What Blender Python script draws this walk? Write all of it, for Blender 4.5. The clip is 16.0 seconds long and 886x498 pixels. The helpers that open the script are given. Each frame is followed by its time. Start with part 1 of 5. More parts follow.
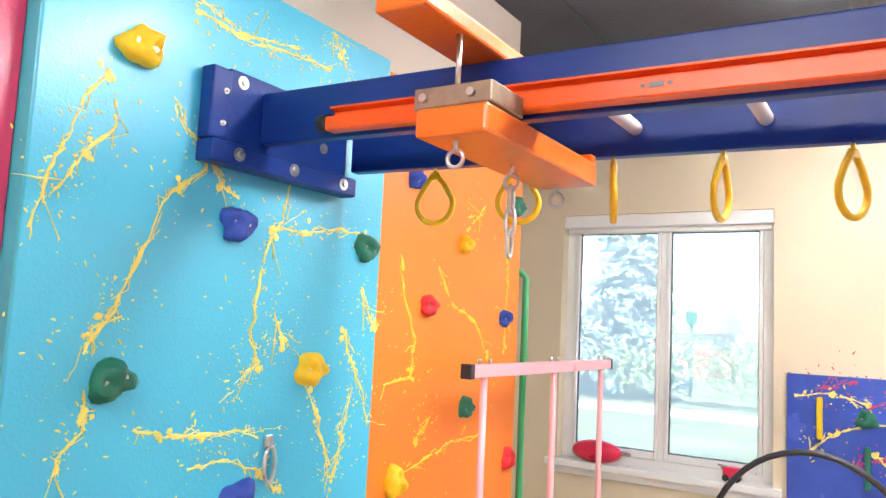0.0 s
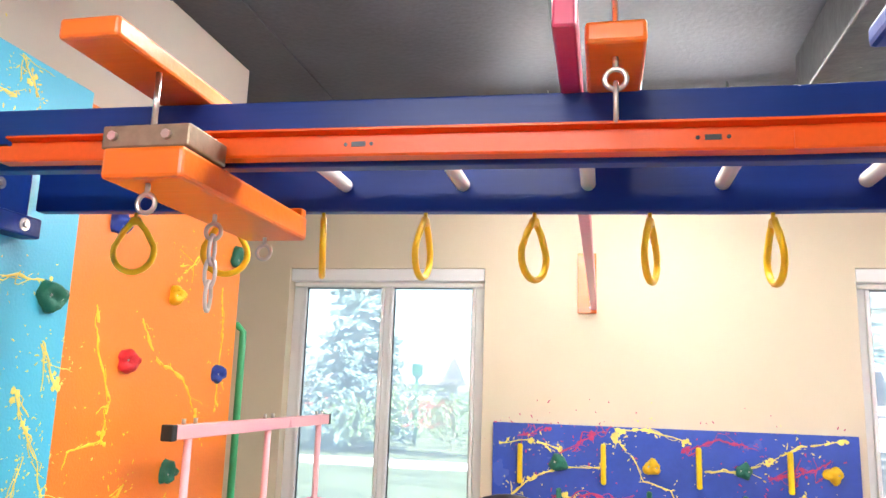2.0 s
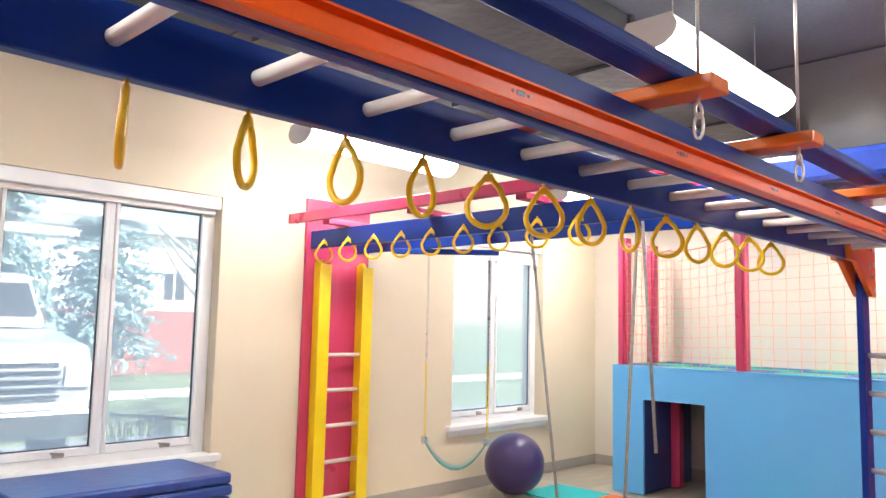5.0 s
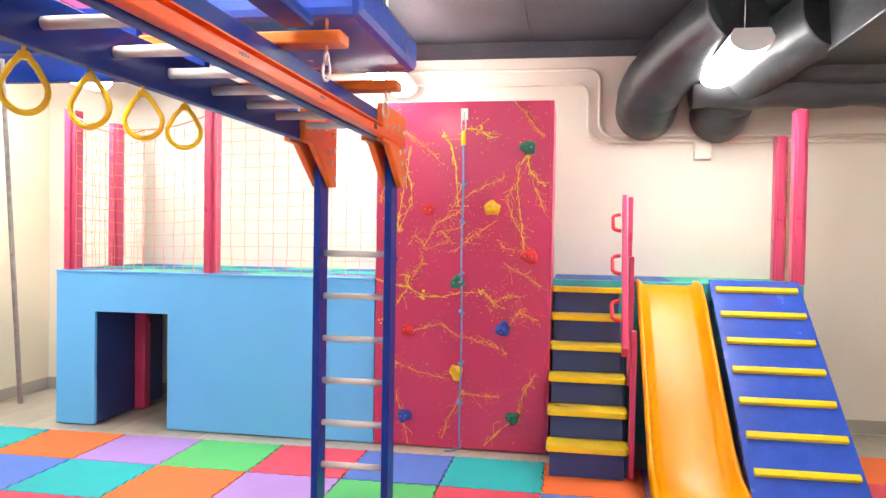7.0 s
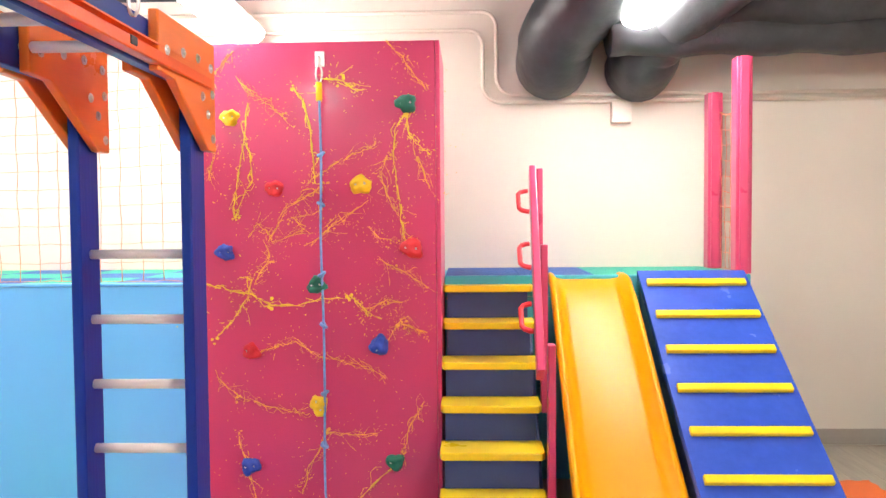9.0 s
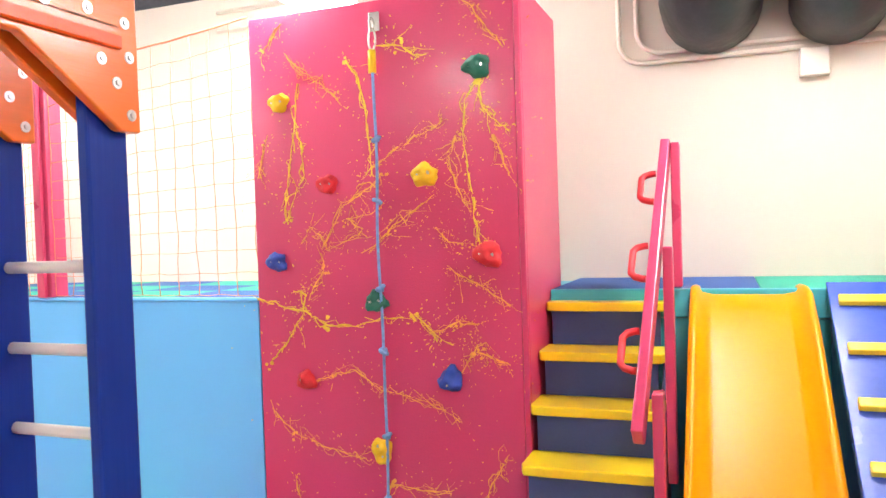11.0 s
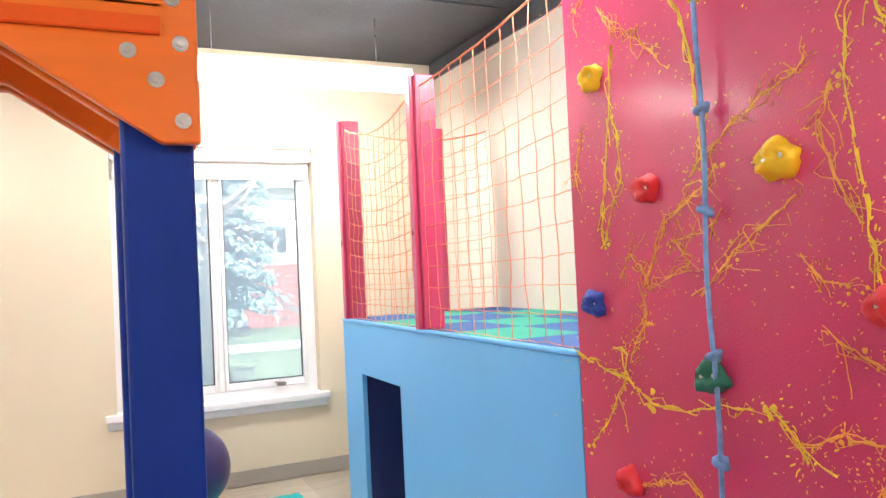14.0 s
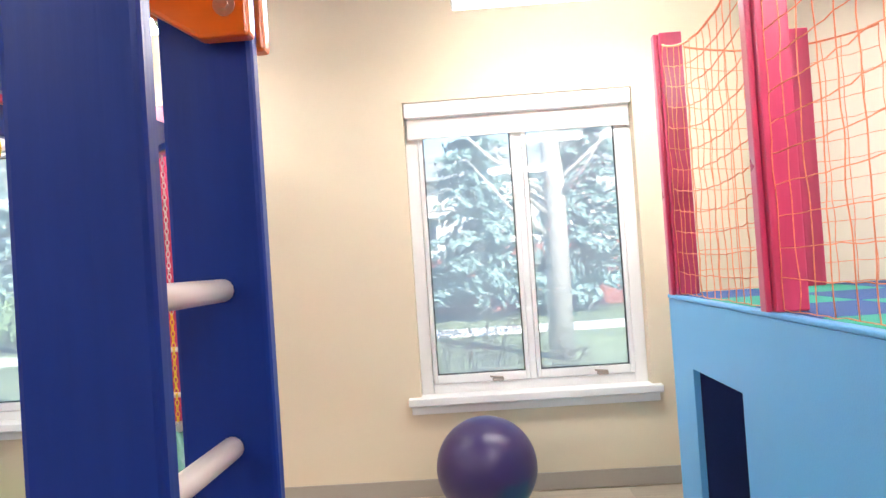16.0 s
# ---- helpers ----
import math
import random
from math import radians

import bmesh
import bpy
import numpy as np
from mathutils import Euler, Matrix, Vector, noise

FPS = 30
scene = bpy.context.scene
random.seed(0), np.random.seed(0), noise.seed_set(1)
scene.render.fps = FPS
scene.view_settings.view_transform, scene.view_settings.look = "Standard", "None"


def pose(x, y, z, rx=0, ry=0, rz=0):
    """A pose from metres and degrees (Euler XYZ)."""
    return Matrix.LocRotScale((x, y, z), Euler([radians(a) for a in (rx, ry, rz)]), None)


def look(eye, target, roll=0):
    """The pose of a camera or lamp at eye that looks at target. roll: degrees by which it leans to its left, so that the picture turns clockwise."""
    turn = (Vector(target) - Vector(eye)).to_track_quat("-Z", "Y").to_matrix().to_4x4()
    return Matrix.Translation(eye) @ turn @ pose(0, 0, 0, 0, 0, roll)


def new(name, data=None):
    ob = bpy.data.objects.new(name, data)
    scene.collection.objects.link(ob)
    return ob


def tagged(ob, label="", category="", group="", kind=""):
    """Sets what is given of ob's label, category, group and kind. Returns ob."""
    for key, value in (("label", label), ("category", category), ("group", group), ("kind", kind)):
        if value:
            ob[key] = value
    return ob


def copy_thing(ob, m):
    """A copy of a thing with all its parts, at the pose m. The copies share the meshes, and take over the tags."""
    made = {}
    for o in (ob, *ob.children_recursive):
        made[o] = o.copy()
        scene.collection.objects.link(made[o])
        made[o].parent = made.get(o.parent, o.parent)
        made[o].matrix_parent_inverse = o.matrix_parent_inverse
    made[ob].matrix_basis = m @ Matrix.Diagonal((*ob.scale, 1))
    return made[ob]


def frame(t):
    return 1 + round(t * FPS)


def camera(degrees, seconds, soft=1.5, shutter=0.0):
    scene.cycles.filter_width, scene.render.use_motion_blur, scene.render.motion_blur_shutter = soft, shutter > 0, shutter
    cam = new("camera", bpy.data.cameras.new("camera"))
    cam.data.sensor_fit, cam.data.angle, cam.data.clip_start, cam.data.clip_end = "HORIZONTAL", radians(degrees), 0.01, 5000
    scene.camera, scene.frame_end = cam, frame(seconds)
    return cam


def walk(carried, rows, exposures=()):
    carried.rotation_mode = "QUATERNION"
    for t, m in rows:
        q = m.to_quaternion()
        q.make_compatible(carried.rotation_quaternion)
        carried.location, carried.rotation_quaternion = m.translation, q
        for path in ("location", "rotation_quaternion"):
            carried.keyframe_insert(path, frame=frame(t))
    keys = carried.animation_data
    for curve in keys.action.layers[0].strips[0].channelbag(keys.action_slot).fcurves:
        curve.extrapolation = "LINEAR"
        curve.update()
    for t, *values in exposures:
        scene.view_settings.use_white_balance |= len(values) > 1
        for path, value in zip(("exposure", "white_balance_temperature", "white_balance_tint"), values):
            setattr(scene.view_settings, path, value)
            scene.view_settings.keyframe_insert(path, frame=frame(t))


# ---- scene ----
cam = camera(60.9, 16.0)
PATH = [
    (0, (-6.879, -0.654, 1.539), (-7.934, 1.033, 1.738), 2.8),
    (0.5, (-6.872, -0.66, 1.565), (-7.81, 1.075, 1.896), 3.2),
    (1, (-6.86, -0.635, 1.57), (-7.609, 1.18, 1.953), 2.9),
    (1.5, (-6.843, -0.617, 1.56), (-7.415, 1.261, 1.941), 2.4),
    (2, (-6.824, -0.607, 1.55), (-7.237, 1.315, 1.914), 1.9),
    (2.5, (-6.758, -0.586, 1.552), (-6.988, 1.369, 1.903), 1.6),
    (3, (-6.649, -0.529, 1.55), (-6.634, 1.442, 1.89), 1.5),
    (3.5, (-6.584, -0.474, 1.539), (-6.244, 1.469, 1.866), 1.4),
    (4, (-6.557, -0.349, 1.541), (-5.809, 1.48, 1.848), 1.3),
    (4.5, (-6.538, -0.242, 1.538), (-5.401, 1.382, 1.798), 1.4),
    (5, (-6.476, -0.211, 1.522), (-5.051, 1.178, 1.725), 1.3),
    (5.2, (-6.389, -0.199, 1.513), (-4.859, 1.076, 1.689), 1.0),
    (7.3, (-5.034, -0.142, 1.534), (-3.045, 0.055, 1.464), 0.9),
    (7.5, (-4.911, -0.109, 1.559), (-2.915, 0.002, 1.476), 0.8),
    (8, (-4.597, -0.092, 1.526), (-2.599, -0.076, 1.435), 0.2),
    (8.2, (-4.463, -0.076, 1.528), (-2.466, -0.083, 1.436), 0.0),
    (10.3, (-3.219, -0.588, 1.477), (-1.265, -0.166, 1.423), -1.3),
    (10.5, (-3.143, -0.666, 1.498), (-1.206, -0.172, 1.44), -1.3),
    (11, (-2.89, -0.761, 1.465), (-1.018, -0.059, 1.417), -1.9),
    (11.5, (-2.603, -0.849, 1.475), (-0.844, 0.102, 1.451), -2.1),
    (12, (-2.356, -0.98, 1.486), (-0.738, 0.195, 1.467), -2.7),
    (12.5, (-2.156, -0.995, 1.474), (-0.699, 0.375, 1.469), -2.9),
    (13, (-1.912, -0.952, 1.486), (-0.663, 0.61, 1.487), -2.8),
    (13.5, (-1.648, -0.91, 1.478), (-0.616, 0.803, 1.501), -2.6),
    (14, (-1.443, -0.835, 1.491), (-0.591, 0.973, 1.536), -2.7),
    (14.5, (-1.284, -0.63, 1.482), (-0.607, 1.252, 1.538), -3.0),
    (15, (-1.139, -0.428, 1.445), (-0.666, 1.515, 1.493), -3.3),
    (15.5, (-0.985, -0.201, 1.45), (-0.749, 1.784, 1.488), -3.7),
    (16, (-0.936, 0.074, 1.42), (-1.01, 2.073, 1.454), -3.9),
]
walk(cam, [(t, look(eye, target, roll)) for t, eye, target, roll in PATH],
     [(0.0, 2.05), (1.0, 1.98), (2.0, 1.9), (3.0, 1.78), (4.5, 1.6), (5.0, 1.58), (8.0, 2.15), (11.0, 2.14), (12.5, 2.05), (14.5, 1.65), (16.0, 1.5)])

# ---- world, sun and room lamps ----
world = bpy.data.worlds.new("sky")
scene.world = world
world.use_nodes = True
wn = world.node_tree
sky = wn.nodes.new("ShaderNodeTexSky")
sky.sky_type = "NISHITA"
sky.sun_disc = False
sky.sun_elevation, sky.sun_rotation = radians(42), radians(150)
bg = wn.nodes["Background"]
bg.inputs["Strength"].default_value = 0.15
wn.links.new(sky.outputs["Color"], bg.inputs["Color"])
sun = new("sun", bpy.data.lights.new("sun", "SUN"))
sun.data.energy, sun.data.angle, sun.data.color = 5.0, radians(0.6), (1.0, 0.95, 0.87)
sun.matrix_world = look((5, -9, 9), (0, 0, 0))
TUBE_GLOW = 15.0


# ---- materials ----
def mat(name, colour, rough=0.5, metal=0.0, vary=0.12, scale=3.0, grain=0.0, grain_scale=(4, 60, 60), bump=0.05, bump_scale=90.0, emit=0.0, coat=0.0, per_piece=0.0, spec=0.5):
    m = bpy.data.materials.new(name)
    m.use_nodes = True
    nt = m.node_tree
    b = nt.nodes["Principled BSDF"]
    b.inputs["Metallic"].default_value = metal
    b.inputs["Specular IOR Level"].default_value = spec
    b.inputs["Coat Weight"].default_value = coat
    b.inputs["Coat Roughness"].default_value = 0.15
    tc = nt.nodes.new("ShaderNodeTexCoord")
    big = nt.nodes.new("ShaderNodeTexNoise")
    big.inputs["Scale"].default_value = scale
    big.inputs["Detail"].default_value = 6
    nt.links.new(tc.outputs["Object"], big.inputs["Vector"])
    mp = nt.nodes.new("ShaderNodeMapping")
    mp.inputs["Scale"].default_value = grain_scale
    nt.links.new(tc.outputs["Object"], mp.inputs["Vector"])
    fine = nt.nodes.new("ShaderNodeTexNoise")
    fine.inputs["Scale"].default_value = 1.0 if grain else bump_scale
    fine.inputs["Detail"].default_value = 5
    nt.links.new(mp.outputs["Vector"] if grain else tc.outputs["Object"], fine.inputs["Vector"])
    ramp = nt.nodes.new("ShaderNodeMapRange")
    ramp.inputs["From Min"].default_value, ramp.inputs["From Max"].default_value = 0.3, 0.7
    ramp.inputs["To Min"].default_value, ramp.inputs["To Max"].default_value = 1 - vary, 1 + vary
    nt.links.new(big.outputs["Fac"], ramp.inputs["Value"])
    g2 = nt.nodes.new("ShaderNodeMapRange")
    g2.inputs["From Min"].default_value, g2.inputs["From Max"].default_value = 0.3, 0.7
    amount = grain if grain else vary * 0.4
    g2.inputs["To Min"].default_value, g2.inputs["To Max"].default_value = 1 - amount, 1 + amount
    nt.links.new(fine.outputs["Fac"], g2.inputs["Value"])
    mul = nt.nodes.new("ShaderNodeMath")
    mul.operation = "MULTIPLY"
    nt.links.new(ramp.outputs["Result"], mul.inputs[0])
    nt.links.new(g2.outputs["Result"], mul.inputs[1])
    last = mul.outputs["Value"]
    if per_piece:
        oi = nt.nodes.new("ShaderNodeObjectInfo")
        pr = nt.nodes.new("ShaderNodeMapRange")
        pr.inputs["To Min"].default_value, pr.inputs["To Max"].default_value = 1 - per_piece, 1 + per_piece
        nt.links.new(oi.outputs["Random"], pr.inputs["Value"])
        m2 = nt.nodes.new("ShaderNodeMath")
        m2.operation = "MULTIPLY"
        nt.links.new(last, m2.inputs[0])
        nt.links.new(pr.outputs["Result"], m2.inputs[1])
        last = m2.outputs["Value"]
    vm = nt.nodes.new("ShaderNodeVectorMath")
    vm.operation = "SCALE"
    vm.inputs[0].default_value = colour
    nt.links.new(last, vm.inputs["Scale"])
    nt.links.new(vm.outputs["Vector"], b.inputs["Base Color"])
    rr = nt.nodes.new("ShaderNodeMapRange")
    rr.inputs["To Min"].default_value, rr.inputs["To Max"].default_value = max(0.03, rough - 0.08), min(1, rough + 0.08)
    nt.links.new(big.outputs["Fac"], rr.inputs["Value"])
    nt.links.new(rr.outputs["Result"], b.inputs["Roughness"])
    bp = nt.nodes.new("ShaderNodeBump")
    bp.inputs["Strength"].default_value = bump
    bp.inputs["Distance"].default_value = 0.01
    nt.links.new(fine.outputs["Fac"], bp.inputs["Height"])
    nt.links.new(bp.outputs["Normal"], b.inputs["Normal"])
    if emit:
        b.inputs["Emission Color"].default_value = (1.0, 0.97, 0.95, 1)
        b.inputs["Emission Strength"].default_value = emit
    return m


M = {}
M["wall"] = mat("wall_paint", (0.69, 0.595, 0.435), 0.6, vary=0.03, scale=1.2, bump=0.12, bump_scale=220)
M["white_wall"] = mat("pale_wall_paint", (0.70, 0.64, 0.54), 0.6, vary=0.03, scale=1.2, bump=0.12, bump_scale=220)
M["ceiling"] = mat("dark_ceiling_paint", (0.055, 0.06, 0.072), 0.6, vary=0.3, scale=2, bump=0.3, bump_scale=40)
M["duct"] = mat("black_duct_wrap", (0.03, 0.031, 0.033), 0.42, vary=0.35, scale=6, bump=0.6, bump_scale=14)
M["base"] = mat("grey_vinyl_base", (0.36, 0.32, 0.27), 0.45, vary=0.05)
M["floor"] = mat("grey_plank", (0.42, 0.36, 0.28), 0.4, vary=0.1, grain=0.12, grain_scale=(3, 40, 40), per_piece=0.12)
M["vinyl"] = mat("white_window_vinyl", (0.8, 0.8, 0.79), 0.35, vary=0.02)
M["shade"] = mat("white_shade_fabric", (0.76, 0.74, 0.7), 0.8, vary=0.02, bump_scale=400)
M["navy"] = mat("navy_gloss_paint", (0.005, 0.032, 0.21), 0.36, vary=0.12, grain=0.06, grain_scale=(3, 50, 50), bump=0.12, spec=0.3)
M["navy_up"] = mat("navy_gloss_paint_upright", (0.006, 0.032, 0.24), 0.36, vary=0.1, grain=0.05, grain_scale=(50, 50, 3), bump=0.1, spec=0.22)
M["navy_dark"] = mat("dark_navy_paint", (0.028, 0.052, 0.185), 0.42, vary=0.12, bump=0.1)
M["royal"] = mat("royal_blue_paint", (0.035, 0.085, 0.44), 0.25, vary=0.12, scale=5, bump=0.1, bump_scale=30, coat=0.25)
M["sky_blue"] = mat("sky_blue_paint", (0.14, 0.49, 0.88), 0.38, vary=0.03, scale=1.5, bump=0.1, bump_scale=160)
M["cyan"] = mat("turquoise_paint", (0.07, 0.48, 0.68), 0.32, vary=0.05, scale=1.5, bump=0.15, bump_scale=120, coat=0.15)
M["teal"] = mat("teal_paint", (0.05, 0.38, 0.46), 0.4, vary=0.05)
M["orange"] = mat("orange_gloss_paint", (0.82, 0.17, 0.012), 0.3, vary=0.06, grain=0.03, bump=0.1, coat=0.25)
M["orange_panel"] = mat("orange_panel_paint", (0.84, 0.22, 0.02), 0.34, vary=0.05, bump=0.15, bump_scale=120, coat=0.15)
M["track"] = mat("orange_steel_track", (0.78, 0.1, 0.008), 0.34, vary=0.08, bump=0.05, spec=0.35)
M["crimson"] = mat("crimson_gloss_paint", (0.6, 0.04, 0.125), 0.34, vary=0.06, scale=2, bump=0.15, bump_scale=120, coat=0.2)
M["pink"] = mat("raspberry_paint", (0.58, 0.05, 0.13), 0.3, vary=0.08, grain=0.05, grain_scale=(40, 40, 3), bump=0.1, coat=0.2)
M["pale_pink"] = mat("pale_pink_enamel", (0.8, 0.4, 0.42), 0.3, vary=0.04)
M["yellow"] = mat("yellow_gloss_paint", (0.85, 0.6, 0.01), 0.3, vary=0.06, bump=0.1, coat=0.2)
M["slide"] = mat("yellow_moulded_plastic", (0.74, 0.285, 0.0), 0.32, vary=0.04, scale=2, bump=0.05, bump_scale=60, spec=0.18)
M["ring"] = mat("yellow_plastic", (0.86, 0.52, 0.01), 0.3, vary=0.05)
M["splash_y"] = mat("yellow_paint_drip", (0.9, 0.62, 0.04), 0.4, vary=0.15, scale=20)
M["splash_o"] = mat("amber_paint_drip", (0.88, 0.42, 0.06), 0.4, vary=0.15, scale=20)
M["splash_p"] = mat("pale_paint_drip", (0.88, 0.74, 0.17), 0.4, vary=0.15, scale=20)
M["splash_r"] = mat("crimson_paint_drip", (0.5, 0.03, 0.14), 0.4, vary=0.15, scale=20)
M["h_yellow"] = mat("yellow_hold_resin", (0.86, 0.53, 0.01), 0.55, vary=0.1, bump=0.3, bump_scale=250)
M["h_red"] = mat("red_hold_resin", (0.68, 0.02, 0.03), 0.5, vary=0.1, bump=0.3, bump_scale=250)
M["h_blue"] = mat("blue_hold_resin", (0.02, 0.06, 0.36), 0.5, vary=0.1, bump=0.3, bump_scale=250)
M["h_green"] = mat("green_hold_resin", (0.012, 0.15, 0.09), 0.5, vary=0.1, bump=0.3, bump_scale=250)
M["dowel"] = mat("pale_wood_dowel", (0.76, 0.69, 0.62), 0.45, vary=0.06, grain=0.05, grain_scale=(50, 4, 50))
M["steel"] = mat("zinc_steel", (0.62, 0.6, 0.56), 0.3, metal=1.0, vary=0.1, scale=30)
M["bronze"] = mat("dull_steel_plate", (0.3, 0.24, 0.17), 0.42, metal=0.7, vary=0.15, scale=30)
M["black"] = mat("black_rubber", (0.02, 0.02, 0.02), 0.5, vary=0.1)
M["rope"] = mat("blue_rope", (0.2, 0.36, 0.66), 0.8, vary=0.2, scale=40, bump=0.6, bump_scale=300)
M["grey_rope"] = mat("grey_rope", (0.3, 0.27, 0.24), 0.8, vary=0.2, scale=40)
M["net"] = mat("orange_net_cord", (0.85, 0.27, 0.14), 0.7, vary=0.15, scale=20)
M["seat"] = mat("green_rubber_seat", (0.06, 0.2, 0.16), 0.35, vary=0.1)
M["ball"] = mat("purple_ball_vinyl", (0.045, 0.028, 0.11), 0.32, vary=0.08, bump=0.1, bump_scale=200)
M["red_ball"] = mat("red_vinyl", (0.72, 0.02, 0.07), 0.3, vary=0.08)
M["mat_blue"] = mat("blue_vinyl_mat", (0.02, 0.06, 0.26), 0.32, vary=0.15, scale=6, bump=0.3, bump_scale=12)
M["deck_blue"] = mat("blue_foam", (0.03, 0.1, 0.32), 0.7, vary=0.08, bump=0.4, bump_scale=250)
M["deck_green"] = mat("green_foam", (0.03, 0.4, 0.27), 0.7, vary=0.08, bump=0.4, bump_scale=250)
M["green_tube"] = mat("green_painted_tube", (0.04, 0.36, 0.14), 0.35, vary=0.06)
TILES = {"purple": (0.42, 0.24, 0.6), "green": (0.1, 0.52, 0.14), "red": (0.68, 0.06, 0.1), "blue": (0.1, 0.2, 0.62), "teal": (0.01, 0.44, 0.44), "orange": (0.85, 0.16, 0.03)}
for k, c in TILES.items():
    M["tile_" + k] = mat("foam_" + k, c, 0.7, vary=0.06, scale=4, bump=0.5, bump_scale=260, per_piece=0.06)
M["lens"] = mat("lamp_lens", (0.95, 0.94, 0.92), 0.4, vary=0.02, emit=TUBE_GLOW)
M["lamp_body"] = mat("white_lamp_steel", (0.8, 0.8, 0.78), 0.35, vary=0.03)
M["conduit"] = mat("painted_conduit", (0.76, 0.68, 0.57), 0.45, vary=0.03)
M["asphalt"] = mat("grey_asphalt", (0.3, 0.3, 0.31), 0.9, vary=0.15, scale=0.6, bump=0.4, bump_scale=60)
M["grass"] = mat("lawn", (0.19, 0.23, 0.12), 0.9, vary=0.3, scale=0.8, bump=0.6, bump_scale=30)
M["leaf"] = mat("hedge_leaf", (0.2, 0.29, 0.14), 0.6, vary=0.35, scale=5)
M["twig"] = mat("brown_twig", (0.3, 0.17, 0.1), 0.8, vary=0.3, scale=5)
M["needle"] = mat("conifer_needle", (0.2, 0.29, 0.27), 0.7, vary=0.35, scale=2)
M["bark"] = mat("grey_bark", (0.42, 0.39, 0.35), 0.9, vary=0.25, scale=6, bump=0.8, bump_scale=20)
M["brick"] = mat("red_brick_wall", (0.36, 0.12, 0.09), 0.85, vary=0.15, scale=2, bump=0.3, bump_scale=30, per_piece=0.15)
M["siding"] = mat("white_siding", (0.75, 0.74, 0.72), 0.6, vary=0.04, scale=1)
M["car_paint"] = mat("silver_car_paint", (0.6, 0.6, 0.62), 0.25, metal=0.3, vary=0.03, coat=0.5)
M["car_dark"] = mat("dark_car_trim", (0.03, 0.03, 0.035), 0.3, vary=0.1)


def glass_material():
    m = bpy.data.materials.new("window_glass")
    m.use_nodes = True
    nt = m.node_tree
    nt.nodes.remove(nt.nodes["Principled BSDF"])
    tr = nt.nodes.new("ShaderNodeBsdfTransparent")
    tr.inputs["Color"].default_value = (0.96, 0.98, 0.97, 1)
    gl = nt.nodes.new("ShaderNodeBsdfGlossy")
    gl.inputs["Roughness"].default_value = 0.02
    mx = nt.nodes.new("ShaderNodeMixShader")
    mx.inputs["Fac"].default_value = 0.05
    nt.links.new(tr.outputs["BSDF"], mx.inputs[1])
    nt.links.new(gl.outputs["BSDF"], mx.inputs[2])
    # bluish glare veil mixed into the panes, washing out the outdoor view
    haze = nt.nodes.new("ShaderNodeBsdfTranslucent")
    haze.inputs["Color"].default_value = (0.86, 0.92, 1.0, 1)
    veil = nt.nodes.new("ShaderNodeMixShader")
    veil.inputs["Fac"].default_value = 0.27
    nt.links.new(mx.outputs["Shader"], veil.inputs[1])
    nt.links.new(haze.outputs["BSDF"], veil.inputs[2])
    nt.links.new(veil.outputs["Shader"], nt.nodes["Material Output"].inputs["Surface"])
    return m


M["glass"] = glass_material()


# ---- mesh helpers ----
def box(bm, x0, x1, y0, y1, z0, z1, bevel=0.0, turn=None):
    """A box, with rounded edges, turned by the matrix about its middle."""
    c = Vector(((x0 + x1) / 2, (y0 + y1) / 2, (z0 + z1) / 2))
    m = Matrix.Translation(c) @ (turn or Matrix.Identity(4)) @ Matrix.Diagonal((abs(x1 - x0), abs(y1 - y0), abs(z1 - z0), 1))
    made = bmesh.ops.create_cube(bm, size=1, matrix=m)["verts"]
    if bevel:
        edges = list({e for v in made for e in v.link_edges})
        bmesh.ops.bevel(bm, geom=edges, offset=bevel, segments=2, affect="EDGES", profile=0.5)
    return bm


def tube(bm, points, r, seg=10, closed=False, radii=None):
    """A round bar along points."""
    pts = [Vector(p) for p in points]
    n = len(pts)
    rings = []
    side = None
    for i, p in enumerate(pts):
        a = pts[i - 1] if (i > 0 or closed) else p
        b = pts[(i + 1) % n] if (i < n - 1 or closed) else p
        d = (b - a).normalized()
        if side is None:
            side = d.orthogonal().normalized()
        side = (side - d * side.dot(d))
        side = side.normalized() if side.length > 1e-6 else d.orthogonal().normalized()
        up = d.cross(side)
        rr = radii[i] if radii else r
        rings.append([bm.verts.new(p + rr * (math.cos(2 * math.pi * k / seg) * side + math.sin(2 * math.pi * k / seg) * up)) for k in range(seg)])
    for i in range(n if closed else n - 1):
        a, b = rings[i], rings[(i + 1) % n]
        for k in range(seg):
            f = bm.faces.new((a[k], a[(k + 1) % seg], b[(k + 1) % seg], b[k]))
            f.smooth = True
    if not closed:
        bm.faces.new(rings[0][::-1])
        bm.faces.new(rings[-1])
    return bm


def prism(bm, outline, axis, a, b, bevel=0.0):
    """A flat outline of (u, v) pairs made thick along one axis from a to b."""
    def place(u, v, w):
        return {"x": (w, u, v), "y": (u, w, v), "z": (u, v, w)}[axis]
    lo = [bm.verts.new(place(u, v, a)) for u, v in outline]
    hi = [bm.verts.new(place(u, v, b)) for u, v in outline]
    faces = [bm.faces.new(lo[::-1]), bm.faces.new(hi)]
    for i in range(len(lo)):
        j = (i + 1) % len(lo)
        faces.append(bm.faces.new((lo[i], lo[j], hi[j], hi[i])))
    bmesh.ops.recalc_face_normals(bm, faces=faces)
    if bevel:
        edges = list({e for f in faces for e in f.edges})
        bmesh.ops.bevel(bm, geom=edges, offset=bevel, segments=2, affect="EDGES", profile=0.5)
    return bm


def thing(name, at, label, category, group="", kind=""):
    ob = new(name)
    ob.location = at
    ob.empty_display_size = 0.05
    return tagged(ob, label, category, group, kind)


